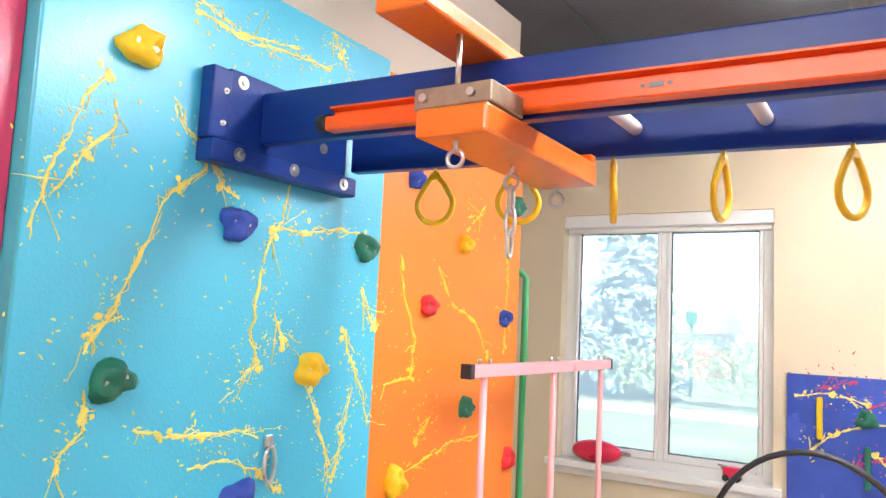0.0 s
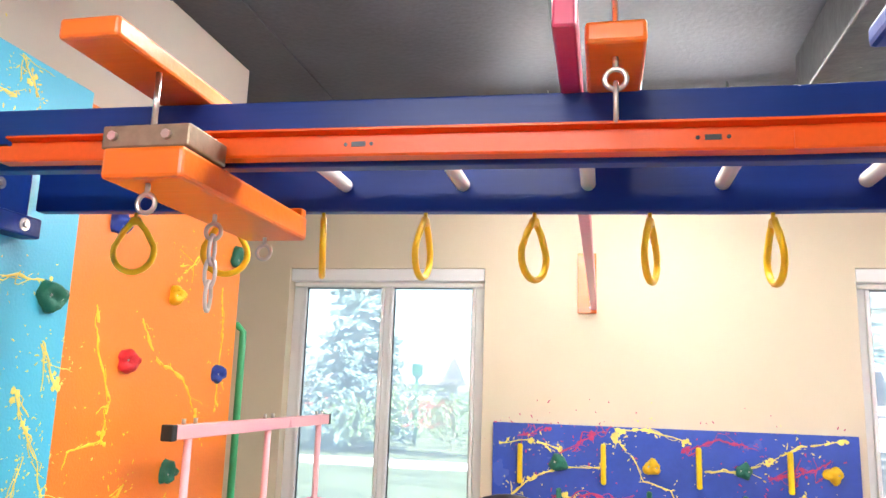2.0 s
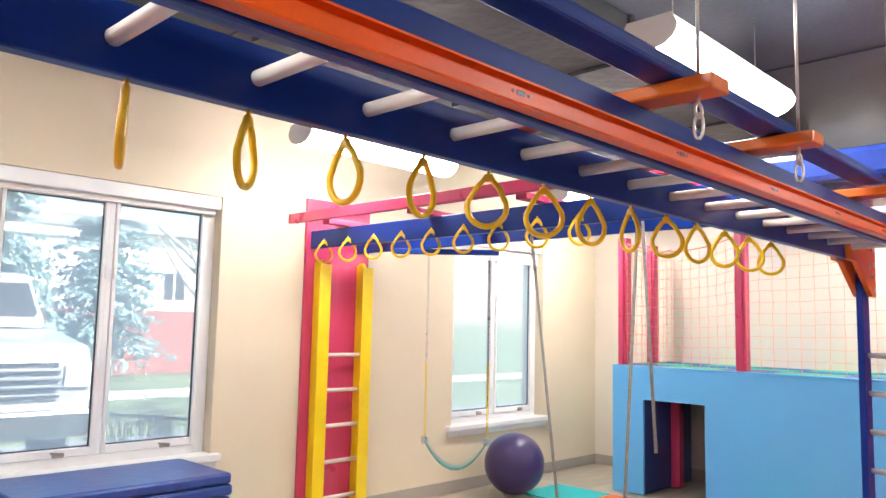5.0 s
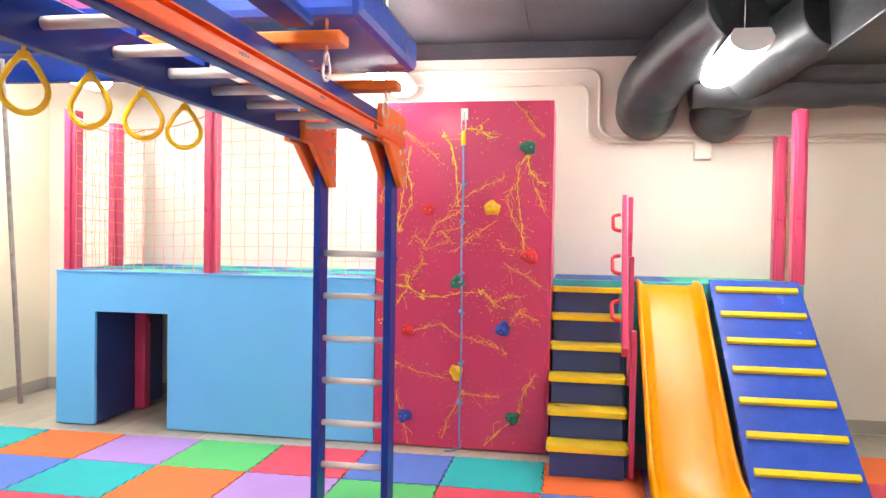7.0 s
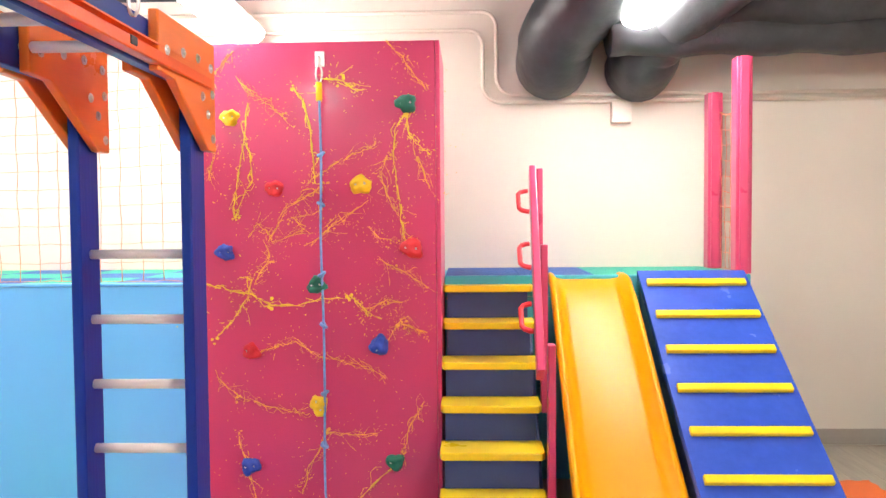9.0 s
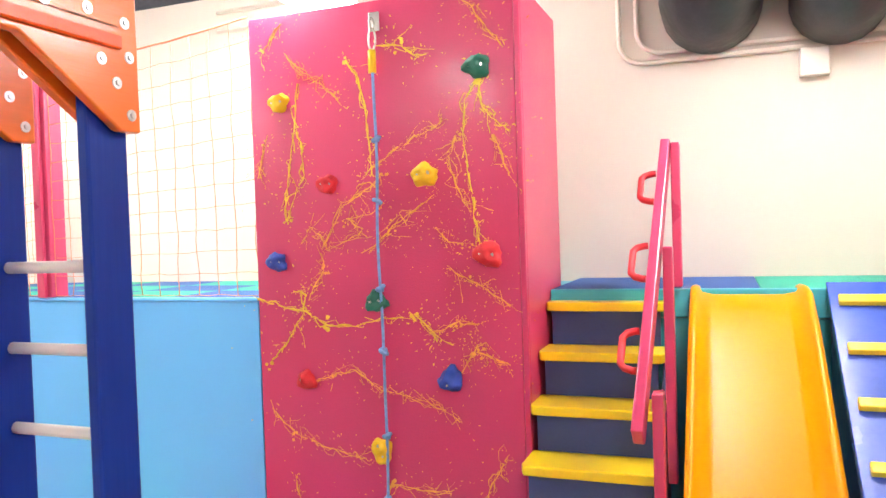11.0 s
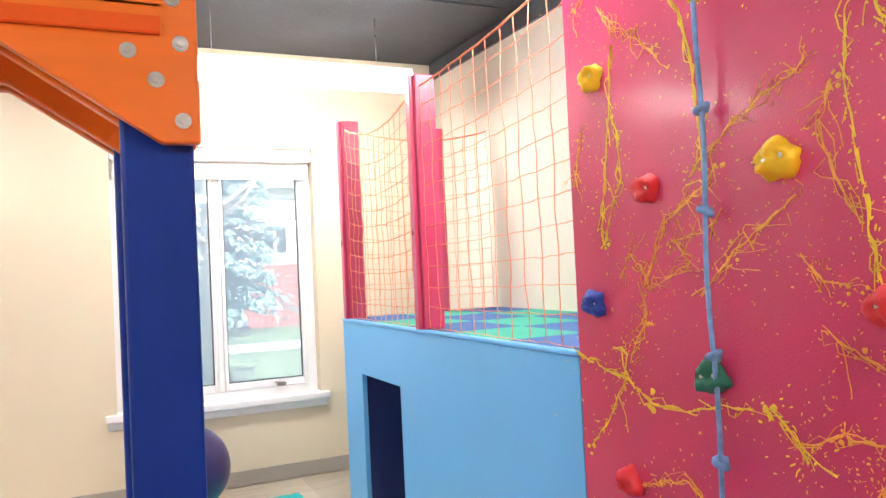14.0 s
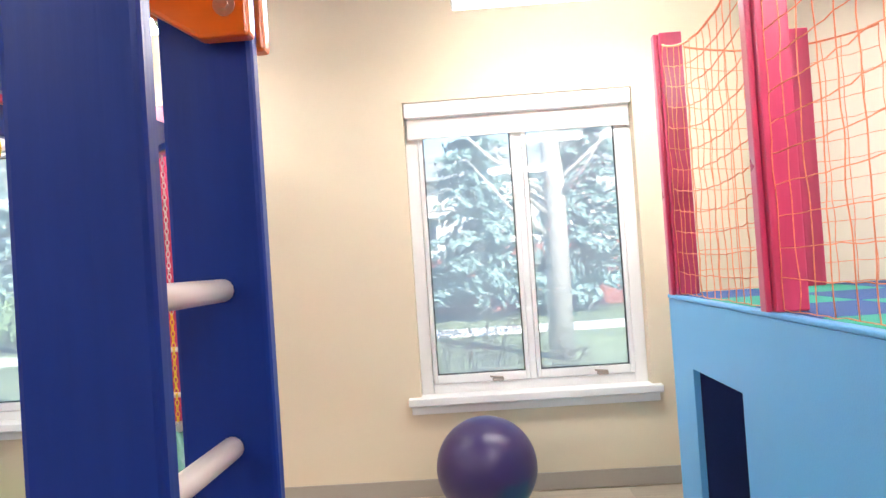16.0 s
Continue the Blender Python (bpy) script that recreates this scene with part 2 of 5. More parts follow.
def origin_of(ob):
    p = Vector((0, 0, 0))
    while ob:
        p += ob.location
        ob = ob.parent
    return p


def part(name, bm, material, parent=None, label=""):
    """One mesh object out of a bmesh in world places, under a thing or a part."""
    me = bpy.data.meshes.new(name)
    if parent:
        bmesh.ops.translate(bm, verts=bm.verts, vec=-origin_of(parent))
    bm.to_mesh(me)
    bm.free()
    me.materials.append(M[material])
    ob = new(name, me)
    ob.parent = parent
    return tagged(ob, label)


def single(name, bm, material, label, category, group="", kind=""):
    return tagged(part(name, bm, material), label, category, group, kind)


def bbox(*a, **k):
    return box(bmesh.new(), *a, **k)


def smooth(ob):
    for p in ob.data.polygons:
        p.use_smooth = True
    return ob


def grid_wall(bm, u0, u1, z0, z1, holes, make):
    """Boxes that fill a wall round its openings; make(u0, u1, z0, z1) adds one."""
    us = sorted({u0, u1, *[h[0] for h in holes], *[h[1] for h in holes]})
    for a, b in zip(us, us[1:]):
        cuts = sorted((h[2], h[3]) for h in holes if h[0] <= a and h[1] >= b)
        low = z0
        for c, d in cuts:
            if c > low:
                make(a, b, low, c)
            low = d
        if low < z1:
            make(a, b, low, z1)


# ---- the room ----
NORTH, EAST, SOUTH, WEST, TOP = 4.68, 1.12, -2.93, -9.75, 3.12
OPENINGS = [(-9.134, -7.646), (-5.214, -3.739), (-1.30, 0.10)]
SILL, HEAD = 0.60, 2.41
bm = bmesh.new()
grid_wall(bm, WEST - 0.25, EAST + 0.25, -0.1, TOP, [(a, b, SILL, HEAD) for a, b in OPENINGS], lambda a, b, c, d: box(bm, a, b, NORTH, NORTH + 0.28, c, d))
single("wall_north", bm, "wall", "cream painted wall with three window openings", "wall", kind="structure")
single("wall_east", bbox(EAST, EAST + 0.25, SOUTH - 0.25, NORTH, -0.1, TOP), "white_wall", "cream painted wall behind the play platform", "wall", kind="structure")
single("wall_south", bbox(WEST - 0.25, EAST, SOUTH - 0.25, SOUTH, -0.1, TOP), "white_wall", "plain cream painted wall", "wall", kind="structure")
single("wall_west", bbox(WEST - 0.25, WEST, SOUTH, NORTH, -0.1, TOP), "white_wall", "plain pale painted wall", "wall", kind="structure")
single("wall_block", bbox(WEST, -8.59, SOUTH, 2.74, -0.1, TOP), "white_wall", "pale painted wall behind the climbing panels", "wall", kind="structure")
bm = bmesh.new()
box(bm, WEST - 0.25, EAST + 0.25, SOUTH - 0.25, NORTH + 0.28, TOP + 0.004, TOP + 0.2)
# seams and a deep joist of the dark ceiling
for y in (-1.6, 0.2, 2.0, 3.3):
    box(bm, WEST + 0.02, EAST - 0.02, y, y + 0.012, TOP - 0.006, TOP + 0.02)
for x in (-8.3, -7.05, -4.4, -1.9):
    box(bm, x, x + 0.012, SOUTH + 0.02, NORTH - 0.02, TOP - 0.007, TOP + 0.02)
single("ceiling", bm, "ceiling", "dark charcoal painted ceiling with panel seams", "ceiling", kind="structure")
floor = single("floor", bbox(WEST - 0.25, EAST + 0.25, SOUTH - 0.25, NORTH + 0.28, -0.2, -0.008), "floor", "grey wood-look plank floor", "floor", kind="structure")
bm = bmesh.new()
for a in ((WEST, EAST - 0.014, NORTH - 0.012, NORTH), (EAST - 0.012, EAST, SOUTH, NORTH), (-8.47, EAST - 0.014, SOUTH, SOUTH + 0.012)):
    box(bm, *a, 0.0, 0.105, bevel=0.003)
single("baseboard", bm, "base", "taupe vinyl baseboard along the walls", "baseboard", kind="structure")


# ---- windows ----
def casement_window(name, a, b, shade_low, label):
    w = thing(name, (a, NORTH, SILL), label, "window", kind="structure")
    y0, y1 = NORTH + 0.10, NORTH + 0.17
    mid = (a + b) / 2
    bm = bmesh.new()
    box(bm, a, a + 0.075, y0, y1, SILL, HEAD, 0.004)
    box(bm, b - 0.075, b, y0, y1, SILL, HEAD, 0.004)
    box(bm, a + 0.075, b - 0.075, y0, y1, SILL, SILL + 0.06, 0.004)
    box(bm, a + 0.075, b - 0.075, y0, y1, HEAD - 0.08, HEAD, 0.004)
    box(bm, mid - 0.02, mid + 0.02, y0, y1, SILL + 0.06, HEAD - 0.08, 0.004)
    part("window_frame", bm, "vinyl", w)
    for p, q in ((a + 0.078, mid - 0.022), (mid + 0.022, b - 0.078)):
        bm = bmesh.new()
        z0, z1 = SILL + 0.063, HEAD - 0.083
        box(bm, p, p + 0.026, y0 - 0.012, y1 - 0.02, z0, z1, 0.005)
        box(bm, q - 0.026, q, y0 - 0.012, y1 - 0.02, z0, z1, 0.005)
        box(bm, p + 0.026, q - 0.026, y0 - 0.012, y1 - 0.02, z0, z0 + 0.05, 0.005)
        box(bm, p + 0.026, q - 0.026, y0 - 0.012, y1 - 0.02, z1 - 0.05, z1, 0.005)
        sash = part("sash", bm, "vinyl", w)
        bm = bmesh.new()
        for u0, u1, v0, v1 in ((p + 0.026, p + 0.033, z0 + 0.05, z1 - 0.05), (q - 0.033, q - 0.026, z0 + 0.05, z1 - 0.05), (p + 0.033, q - 0.033, z0 + 0.05, z0 + 0.057), (p + 0.033, q - 0.033, z1 - 0.057, z1 - 0.05)):
            box(bm, u0, u1, y0 + 0.012, y0 + 0.03, v0, v1)
        part("gasket", bm, "black", sash, "grey rubber glazing strip")
        pane = part("pane", bbox(p + 0.031, q - 0.031, y0 + 0.018, y0 + 0.022, z0 + 0.052, z1 - 0.052), "glass", sash)
        pane.visible_shadow = False
        bm = bmesh.new()
        c = (p + q) / 2 + 0.1
        box(bm, c - 0.035, c + 0.035, y0 - 0.03, y0 - 0.012, SILL + 0.062, SILL + 0.085, 0.006)
        tube(bm, [(c + 0.03, y0 - 0.03, SILL + 0.085), (c - 0.05, y0 - 0.036, SILL + 0.095)], 0.006, 8)
        part("crank_handle", bm, "base", sash)
        part("latch", bbox(mid - 0.036 if p < mid - 0.1 and q < mid else mid + 0.022, mid - 0.022 if q < mid else mid + 0.036, y0 - 0.03, y0 - 0.014, 1.78, 1.86, bevel=0.004), "vinyl", sash)
    bm = bmesh.new()
    box(bm, a - 0.075, b + 0.055, NORTH - 0.06, NORTH + 0.098, SILL - 0.045, SILL + 0.003, 0.006)
    box(bm, a - 0.06, b + 0.04, NORTH - 0.018, NORTH - 0.001, SILL - 0.10, SILL - 0.047, 0.004)
    part("window_sill", bm, "vinyl", w)
    part("shade_box", bbox(a + 0.004, b - 0.004, NORTH + 0.01, NORTH + 0.095, HEAD - 0.095, HEAD - 0.002, bevel=0.008), "vinyl", w)
    bm = bmesh.new()
    box(bm, a + 0.02, b - 0.02, NORTH + 0.06, NORTH + 0.066, shade_low, HEAD - 0.097)
    box(bm, a + 0.02, b - 0.02, NORTH + 0.055, NORTH + 0.071, shade_low - 0.012, shade_low + 0.01, 0.005)
    part("roller_shade", bm, "shade", w)


casement_window("window_1", *OPENINGS[0], 2.29, "white vinyl double casement window with raised shade")
casement_window("window_2", *OPENINGS[1], 2.29, "white vinyl double casement window with raised shade")
casement_window("window_3", *OPENINGS[2], 2.20, "white vinyl double casement window, shade slightly lowered")


# ---- ceiling lamps ----
def strip_lamp(x0, x1, y, z=2.72):
    """A wraparound lamp hung from two thin rods."""
    t = thing("ceiling_lamp", ((x0 + x1) / 2, y, z), "white wraparound fluorescent ceiling lamp hung on thin wires", "lamp", "ceiling lamps")
    bm = bmesh.new()
    n = 10
    outline = [(y + 0.125 * math.cos(math.pi * (1 + i / n)), z + 0.02 + 0.085 * math.sin(math.pi * (1 + i / n))) for i in range(n + 1)]
    prism(bm, outline, "x", x0, x1)
    for f in bm.faces:
        f.smooth = len(f.verts) == 4
    part("lens", bm, "lens", t, "glowing prismatic lens")
    part("housing", bbox(x0, x1, y - 0.1, y + 0.1, z + 0.024, z + 0.07, bevel=0.006), "lamp_body", t)
    for x in (x0 - 0.006, x1 + 0.006):
        part("end_cap", prism(bmesh.new(), outline + [(y + 0.1, z + 0.07), (y - 0.1, z + 0.07)], "x", x - 0.005, x + 0.005), "lamp_body", t)
    for x in (x0 + 0.2, x1 - 0.2):
        part("hanger", tube(bmesh.new(), [(x, y, z + 0.07), (x, y, TOP + 0.004)], 0.003, 6), "steel", t)


for x0, x1, y in ((-3.78, -2.50, 1.27), (-3.74, -2.40, 3.75), (-0.94, 0.5, 3.75), (-0.38, 0.98, 1.27), (-3.78, -2.50, -1.25), (-7.95, -6.65, -1.25), (-7.45, -6.15, 1.27)):
    strip_lamp(x0, x1, y)
strip_lamp(-0.62, 0.72, -1.16, 2.66)
# added fill lamp, set out of view behind the beams, brightens the north-west
strip_lamp(-7.3, -6.0, 3.2, 2.84)


# ---- climbing holds and paint splashes ----
AXES = {"x": (Vector((0, 1, 0)), Vector((0, 0, 1)), Vector((1, 0, 0))), "-x": (Vector((0, 1, 0)), Vector((0, 0, 1)), Vector((-1, 0, 0))), "-y": (Vector((1, 0, 0)), Vector((0, 0, 1)), Vector((0, -1, 0)))}


def hold(colour, at, facing, size=0.1, turn=0.0, seed=0):
    """A bolted climbing hold: a lumpy body with a lip, and two bolts with washers."""
    u, v, n = AXES[facing]
    c, s = math.cos(radians(turn)), math.sin(radians(turn))
    u, v = u * c + v * s, v * c - u * s
    size *= 0.82
    at = Vector(at)
    t = thing("climbing_hold", at, colour + " resin climbing hold bolted to the panel", "hold", "climbing holds")
    bm = bmesh.new()
    bmesh.ops.create_icosphere(bm, subdivisions=3, radius=1)
    for p in bm.verts:
        q = p.co.copy()
        lump = 1 + 0.30 * noise.noise(q * 1.5 + Vector((seed * 3.1, 1.7, 0))) + 0.14 * noise.noise(q * 3.4 + Vector((0, seed * 2.3, 5)))
        a = math.atan2(q.y, q.x)
        lump *= 1 + 0.12 * math.cos(3 * a + seed) + 0.04 * math.cos(5 * a + seed * 2)
        depth = max(q.z, -0.05) * 0.62
        if q.z > 0:
            depth *= 1 - 0.68 * math.exp(-((q.x - 0.42) ** 2 + (q.y + 0.03) ** 2) / 0.07) - 0.68 * math.exp(-((q.x + 0.4) ** 2 + (q.y - 0.1) ** 2) / 0.07) - (0.3 if seed % 2 else 0.15) * math.exp(-(q.x ** 2 + (q.y + 0.5) ** 2) / 0.1)
        p.co = at + (u * q.x * 0.58 * lump + v * q.y * 0.5 * lump + n * depth * lump) * size
    body = smooth(part("grip", bm, "h_" + colour, t))
    for k, (bx, by) in enumerate(((-0.24, 0.06), (0.26, -0.02))):
        base = at + (u * bx + v * by) * size
        bm = bmesh.new()
        tube(bm, [base + n * size * 0.05, base + n * size * 0.27], size * 0.085, 10)
        tube(bm, [base + n * size * 0.27, base + n * size * 0.31], size * 0.05, 6)
        part("bolt", bm, "steel", t)
    return t


def splash(name, parent, colour, facing, plane, strokes, seed, strands=2, spread=0.02, width=0.006, drops=60, blobs=2):
    """Flung paint: bundles of thin wandering ridges along each stroke of (u, v) places, with blobs and drops."""
    rng = random.Random(seed)
    u, v, n = AXES[facing]
    bm = bmesh.new()

    def at(a, b, h=0.0):
        return u * a + v * b + n * h + {"x": Vector((plane, 0, 0)), "-x": Vector((plane, 0, 0)), "-y": Vector((0, plane, 0))}[facing]

    def drop(a, b, r, stretch=1.0, ang=0.0):
        k = 7
        ring = []
        for i in range(k):
            w = 2 * math.pi * i / k
            x, y = r * stretch * math.cos(w) * rng.uniform(0.7, 1.3), r * math.sin(w) * rng.uniform(0.7, 1.3)
            ring.append(bm.verts.new(at(a + x * math.cos(ang) - y * math.sin(ang), b + x * math.sin(ang) + y * math.cos(ang), 0.0008)))
        top = bm.verts.new(at(a, b, 0.0035))
        for i in range(k):
            bm.faces.new((ring[i], ring[(i + 1) % k], top)).smooth = True

    forks = []
    for stroke in strokes:
        for k in range(3):
            j = rng.randrange(len(stroke) - 1)
            a, b = Vector(stroke[j]), Vector(stroke[j + 1])
            p = a.lerp(b, rng.random())
            d = (b - a).normalized()
            w = rng.uniform(-1.0, 1.0)
            d = Vector((d.x * math.cos(w) - d.y * math.sin(w), d.x * math.sin(w) + d.y * math.cos(w)))
            forks.append([p, p + d * rng.uniform(0.04, 0.15)])
    main_strokes = len(strokes)
    for number, stroke in enumerate(list(strokes) + forks):
        fork = number >= main_strokes
        pts = [Vector((p[0], p[1])) for p in stroke]
        length = sum((b - a).length for a, b in zip(pts, pts[1:]))
        for s in range(1 if fork else strands):
            steps = max(6, int(length / 0.018))
            path = []
            ph = rng.uniform(0, 100)
            for i in range(steps + 1):
                f = i / steps * (len(pts) - 1)
                j = min(int(f), len(pts) - 2)
                p = pts[j].lerp(pts[j + 1], f - j)
                off = spread * (0.4 + 0.9 * s)
                p = p + Vector((noise.noise(Vector((f * 2.2 + ph, s * 7.0, seed))), noise.noise(Vector((f * 2.6 + ph, 9.0 + s, seed))))) * off
                p = p + Vector((noise.noise(Vector((i * 0.45 + ph, 3.0, seed))), noise.noise(Vector((i * 0.5 + ph, 8.0, seed))))) * off * 0.35
                path.append(p)
            prev = None
            for i in range(len(path) - 1):
                d = (path[i + 1] - path[i])
                if d.length < 1e-6:
                    continue
                d.normalize()
                w = width * (0.35 + 0.9 * abs(noise.noise(Vector((i * 0.21 + ph, s, seed + 3.0)))) * 2) * (0.6 if fork else 1.3 if s == 0 else 0.7)
                sd = Vector((-d.y, d.x)) * w * 0.5
                row = [bm.verts.new(at(*(path[i] + sd), 0.0008)), bm.verts.new(at(*path[i], 0.0032)), bm.verts.new(at(*(path[i] - sd), 0.0008))]
                if prev and rng.random() > (0.05 if s == 0 else 0.22):
                    bm.faces.new((prev[0], prev[1], row[1], row[0])).smooth = True
                    bm.faces.new((prev[1], prev[2], row[2], row[1])).smooth = True
                prev = row
        for k in range(0 if fork else blobs):
            p = pts[rng.randrange(len(pts))]
            for j in range(4):
                drop(p.x + rng.gauss(0, 0.012), p.y + rng.gauss(0, 0.014), width * rng.uniform(0.7, 1.5))
        for k in range(4 if fork else drops):
            f = rng.uniform(0, len(pts) - 1)
            j = min(int(f), len(pts) - 2)
            p = pts[j].lerp(pts[j + 1], f - j)
            ang = rng.uniform(0, 6.28)
            dist = abs(rng.gauss(0, spread * 3.2))
            drop(p.x + dist * math.cos(ang), p.y + dist * math.sin(ang), width * rng.uniform(0.12, 0.42), rng.uniform(1, 3), ang)
    bmesh.ops.recalc_face_normals(bm, faces=bm.faces)
    return tagged(part(name, bm, colour, parent), kind="stuff")


# ---- crimson climbing tower ----
tower = thing("climbing_tower", (0, 0, 0), "glossy crimson climbing tower splashed with yellow paint", "climbing wall")
bm = bmesh.new()
box(bm, 0.0, 0.022, 0.0, 1.22, 0.003, 2.44, 0.004)
part("climbing_panel", bm, "crimson", tower)
bm = bmesh.new()
box(bm, 0.0, 0.024, -0.024, -0.001, 0.003, 2.44, 0.004)
box(bm, 0.026, 0.66, -0.024, -0.004, 0.003, 2.44, 0.004)
part("side_panel", bm, "crimson", tower)
part("side_panel", bbox(0.024, 0.66, 1.198, 1.222, 0.003, 2.44, bevel=0.004), "crimson", tower)
part("top_panel", bbox(0.024, 0.66, 0.0, 1.196, 2.415, 2.438, bevel=0.004), "crimson", tower)
part("back_panel", bbox(0.64, 0.66, 0.0, 1.196, 1.2, 2.41, bevel=0.004), "crimson", tower)
Y1 = [
    [(0.59, 2.25), (0.48, 2.24), (0.42, 2.19), (0.35, 2.19)],
    [(0.98, 2.13), (1.0, 1.96), (1.03, 1.78), (1.06, 1.63), (1.06, 1.52), (1.01, 1.65), (0.96, 1.73), (0.97, 1.86), (1.0, 1.94)],
    [(0.74, 2.2), (0.68, 2.12), (0.65, 1.97), (0.64, 1.82), (0.63, 1.69)],
    [(0.15, 2.07), (0.14, 1.96), (0.08, 1.89), (0.01, 1.84)],
    [(0.15, 2.07), (0.21, 1.99), (0.22, 1.85), (0.2, 1.68), (0.18, 1.53), (0.17, 1.43), (0.15, 1.39)],
    [(1.04, 1.22), (0.97, 1.21), (1.0, 1.11), (1.07, 1.0), (1.18, 0.89)],
    [(1.23, 1.19), (1.1, 1.15), (0.98, 1.13), (0.87, 1.07), (0.73, 1.07), (0.62, 1.1), (0.49, 1.11)],
    [(0.46, 1.12), (0.39, 1.06), (0.35, 1.0)],
]
Y2 = [
    [(1.03, 2.25), (0.95, 2.18), (0.87, 2.12), (0.79, 2.05)],
    [(0.23, 2.42), (0.15, 2.33), (0.1, 2.25), (0.03, 2.17)],
    [(0.25, 1.85), (0.29, 1.75), (0.25, 1.63), (0.19, 1.52)],
    [(0.63, 1.74), (0.52, 1.81), (0.42, 1.86), (0.32, 1.9), (0.31, 1.94)],
    [(0.88, 1.42), (0.77, 1.59), (0.66, 1.65), (0.58, 1.71)],
    [(0.99, 1.43), (0.94, 1.5), (0.89, 1.46), (0.86, 1.4), (0.75, 1.44), (0.68, 1.48), (0.76, 1.53), (0.64, 1.55), (0.56, 1.59)],
    [(0.66, 1.38), (0.56, 1.48), (0.45, 1.55), (0.32, 1.64)],
    [(0.35, 1.48), (0.3, 1.42), (0.22, 1.41)],
    [(0.89, 1.39), (0.88, 1.31), (0.98, 1.16)],
    [(0.39, 1.04), (0.26, 1.09), (0.17, 1.08)],
    [(0.31, 1.31), (0.2, 1.26), (0.12, 1.21), (0.03, 1.15)],
]
Y3 = [
    [(0.94, 0.82), (0.85, 0.85), (0.75, 0.88), (0.63, 0.8), (0.52, 0.78), (0.39, 0.75), (0.25, 0.67)],
    [(1.17, 0.69), (1.06, 0.59), (0.92, 0.54), (0.75, 0.5), (0.67, 0.49)],
    [(0.26, 0.88), (0.21, 0.96), (0.17, 1.01)],
    [(0.18, 0.97), (0.11, 0.94), (0.03, 0.92)],
    [(1.16, 1.87), (1.2, 1.71)],
    [(1.05, 2.4), (1.16, 2.28)],
    [(0.09, 1.84), (0.03, 1.67)],
    [(0.58, 0.4), (0.69, 0.18), (0.72, 0.06)],
    [(0.07, 0.56), (0.14, 0.44), (0.19, 0.26), (0.44, 0.02)],
    [(1.06, 0.39), (1.01, 0.18), (0.96, -0.0)],
    [(0.58, 0.4), (0.44, 0.38), (0.3, 0.38)],
]
splash("paint_splash", tower, "splash_y", "-x", 0.0, Y1, 3, 3, 0.024, 0.0075, 45, 1)
splash("paint_splash", tower, "splash_o", "-x", 0.0, Y2, 5, 4, 0.03, 0.0056, 70, 1)
splash("paint_splash", tower, "splash_o", "-x", 0.0, Y3, 7, 4, 0.03, 0.0058, 70, 1)
CRIMSON_HOLDS = (("green", 0.15, 2.115, 0.115, 0), ("red", 0.13, 1.365, 0.125, 10), ("yellow", 0.39, 1.70, 0.115, 0), ("red", 0.98, 0.825, 0.1, 20), ("blue", 0.303, 0.857, 0.115, -60), ("yellow", 1.075, 2.053, 0.105, 0), ("red", 0.845, 1.683, 0.1, 10), ("blue", 1.11, 1.35, 0.1, 5), ("green", 0.63, 1.176, 0.105, 0), ("yellow", 0.627, 0.54, 0.115, 70), ("blue", 0.995, 0.215, 0.11, 0), ("green", 0.225, 0.24, 0.105, 0))
for i, (c, y, z, s, r) in enumerate(CRIMSON_HOLDS):
    hold(c, (-0.002, y, z), "-x", s, r, i)
# knotted rope on its anchor
rope = thing("climbing_rope", (-0.03, 0.597, 2.33), "blue knotted climbing rope hung on a steel anchor", "rope")
pts = [(-0.035 - 0.005 * math.sin(k * 0.9), 0.597 -0.008 * k / 24 - 0.004 * math.sin(k * 0.5), 2.22 - 2.15 * k / 24) for k in range(25)]
part("cord", tube(bmesh.new(), pts + [(-0.06, 0.58, 0.03), (-0.09, 0.62, 0.012), (-0.12, 0.68, 0.012)], 0.0065, 8), "rope", rope)
for k in (4, 7, 11, 14, 18, 21):
    bm = bmesh.new()
    c = Vector(pts[k])
    tube(bm, [c + Vector((0.014 * math.cos(a), 0.014 * math.sin(a), 0.012 * math.sin(a * 0.5 + k))) for a in [2 * math.pi * i / 10 for i in range(10)]], 0.009, 7, closed=True)
    part("knot", bm, "rope", rope)
part("sleeve", tube(bmesh.new(), [(-0.035, 0.597, 2.225), (-0.035, 0.597, 2.13)], 0.017, 10), "yellow", rope, "yellow rope sleeve")
bm = bmesh.new()
box(bm, -0.008, -0.001, 0.572, 0.622, 2.31, 2.39, 0.003)
tube(bm, [(-0.03 + 0.02 * math.cos(a), 0.597, 2.335 + 0.025 * math.sin(a)) for a in [2 * math.pi * i / 12 for i in range(12)]], 0.005, 7, closed=True)
tube(bm, [(-0.03, 0.597 + 0.016 * math.cos(a), 2.27 + 0.045 * math.sin(a)) for a in [2 * math.pi * i / 12 for i in range(12)]], 0.005, 7, closed=True)
part("anchor", bm, "steel", rope, "steel anchor plate and carabiner")

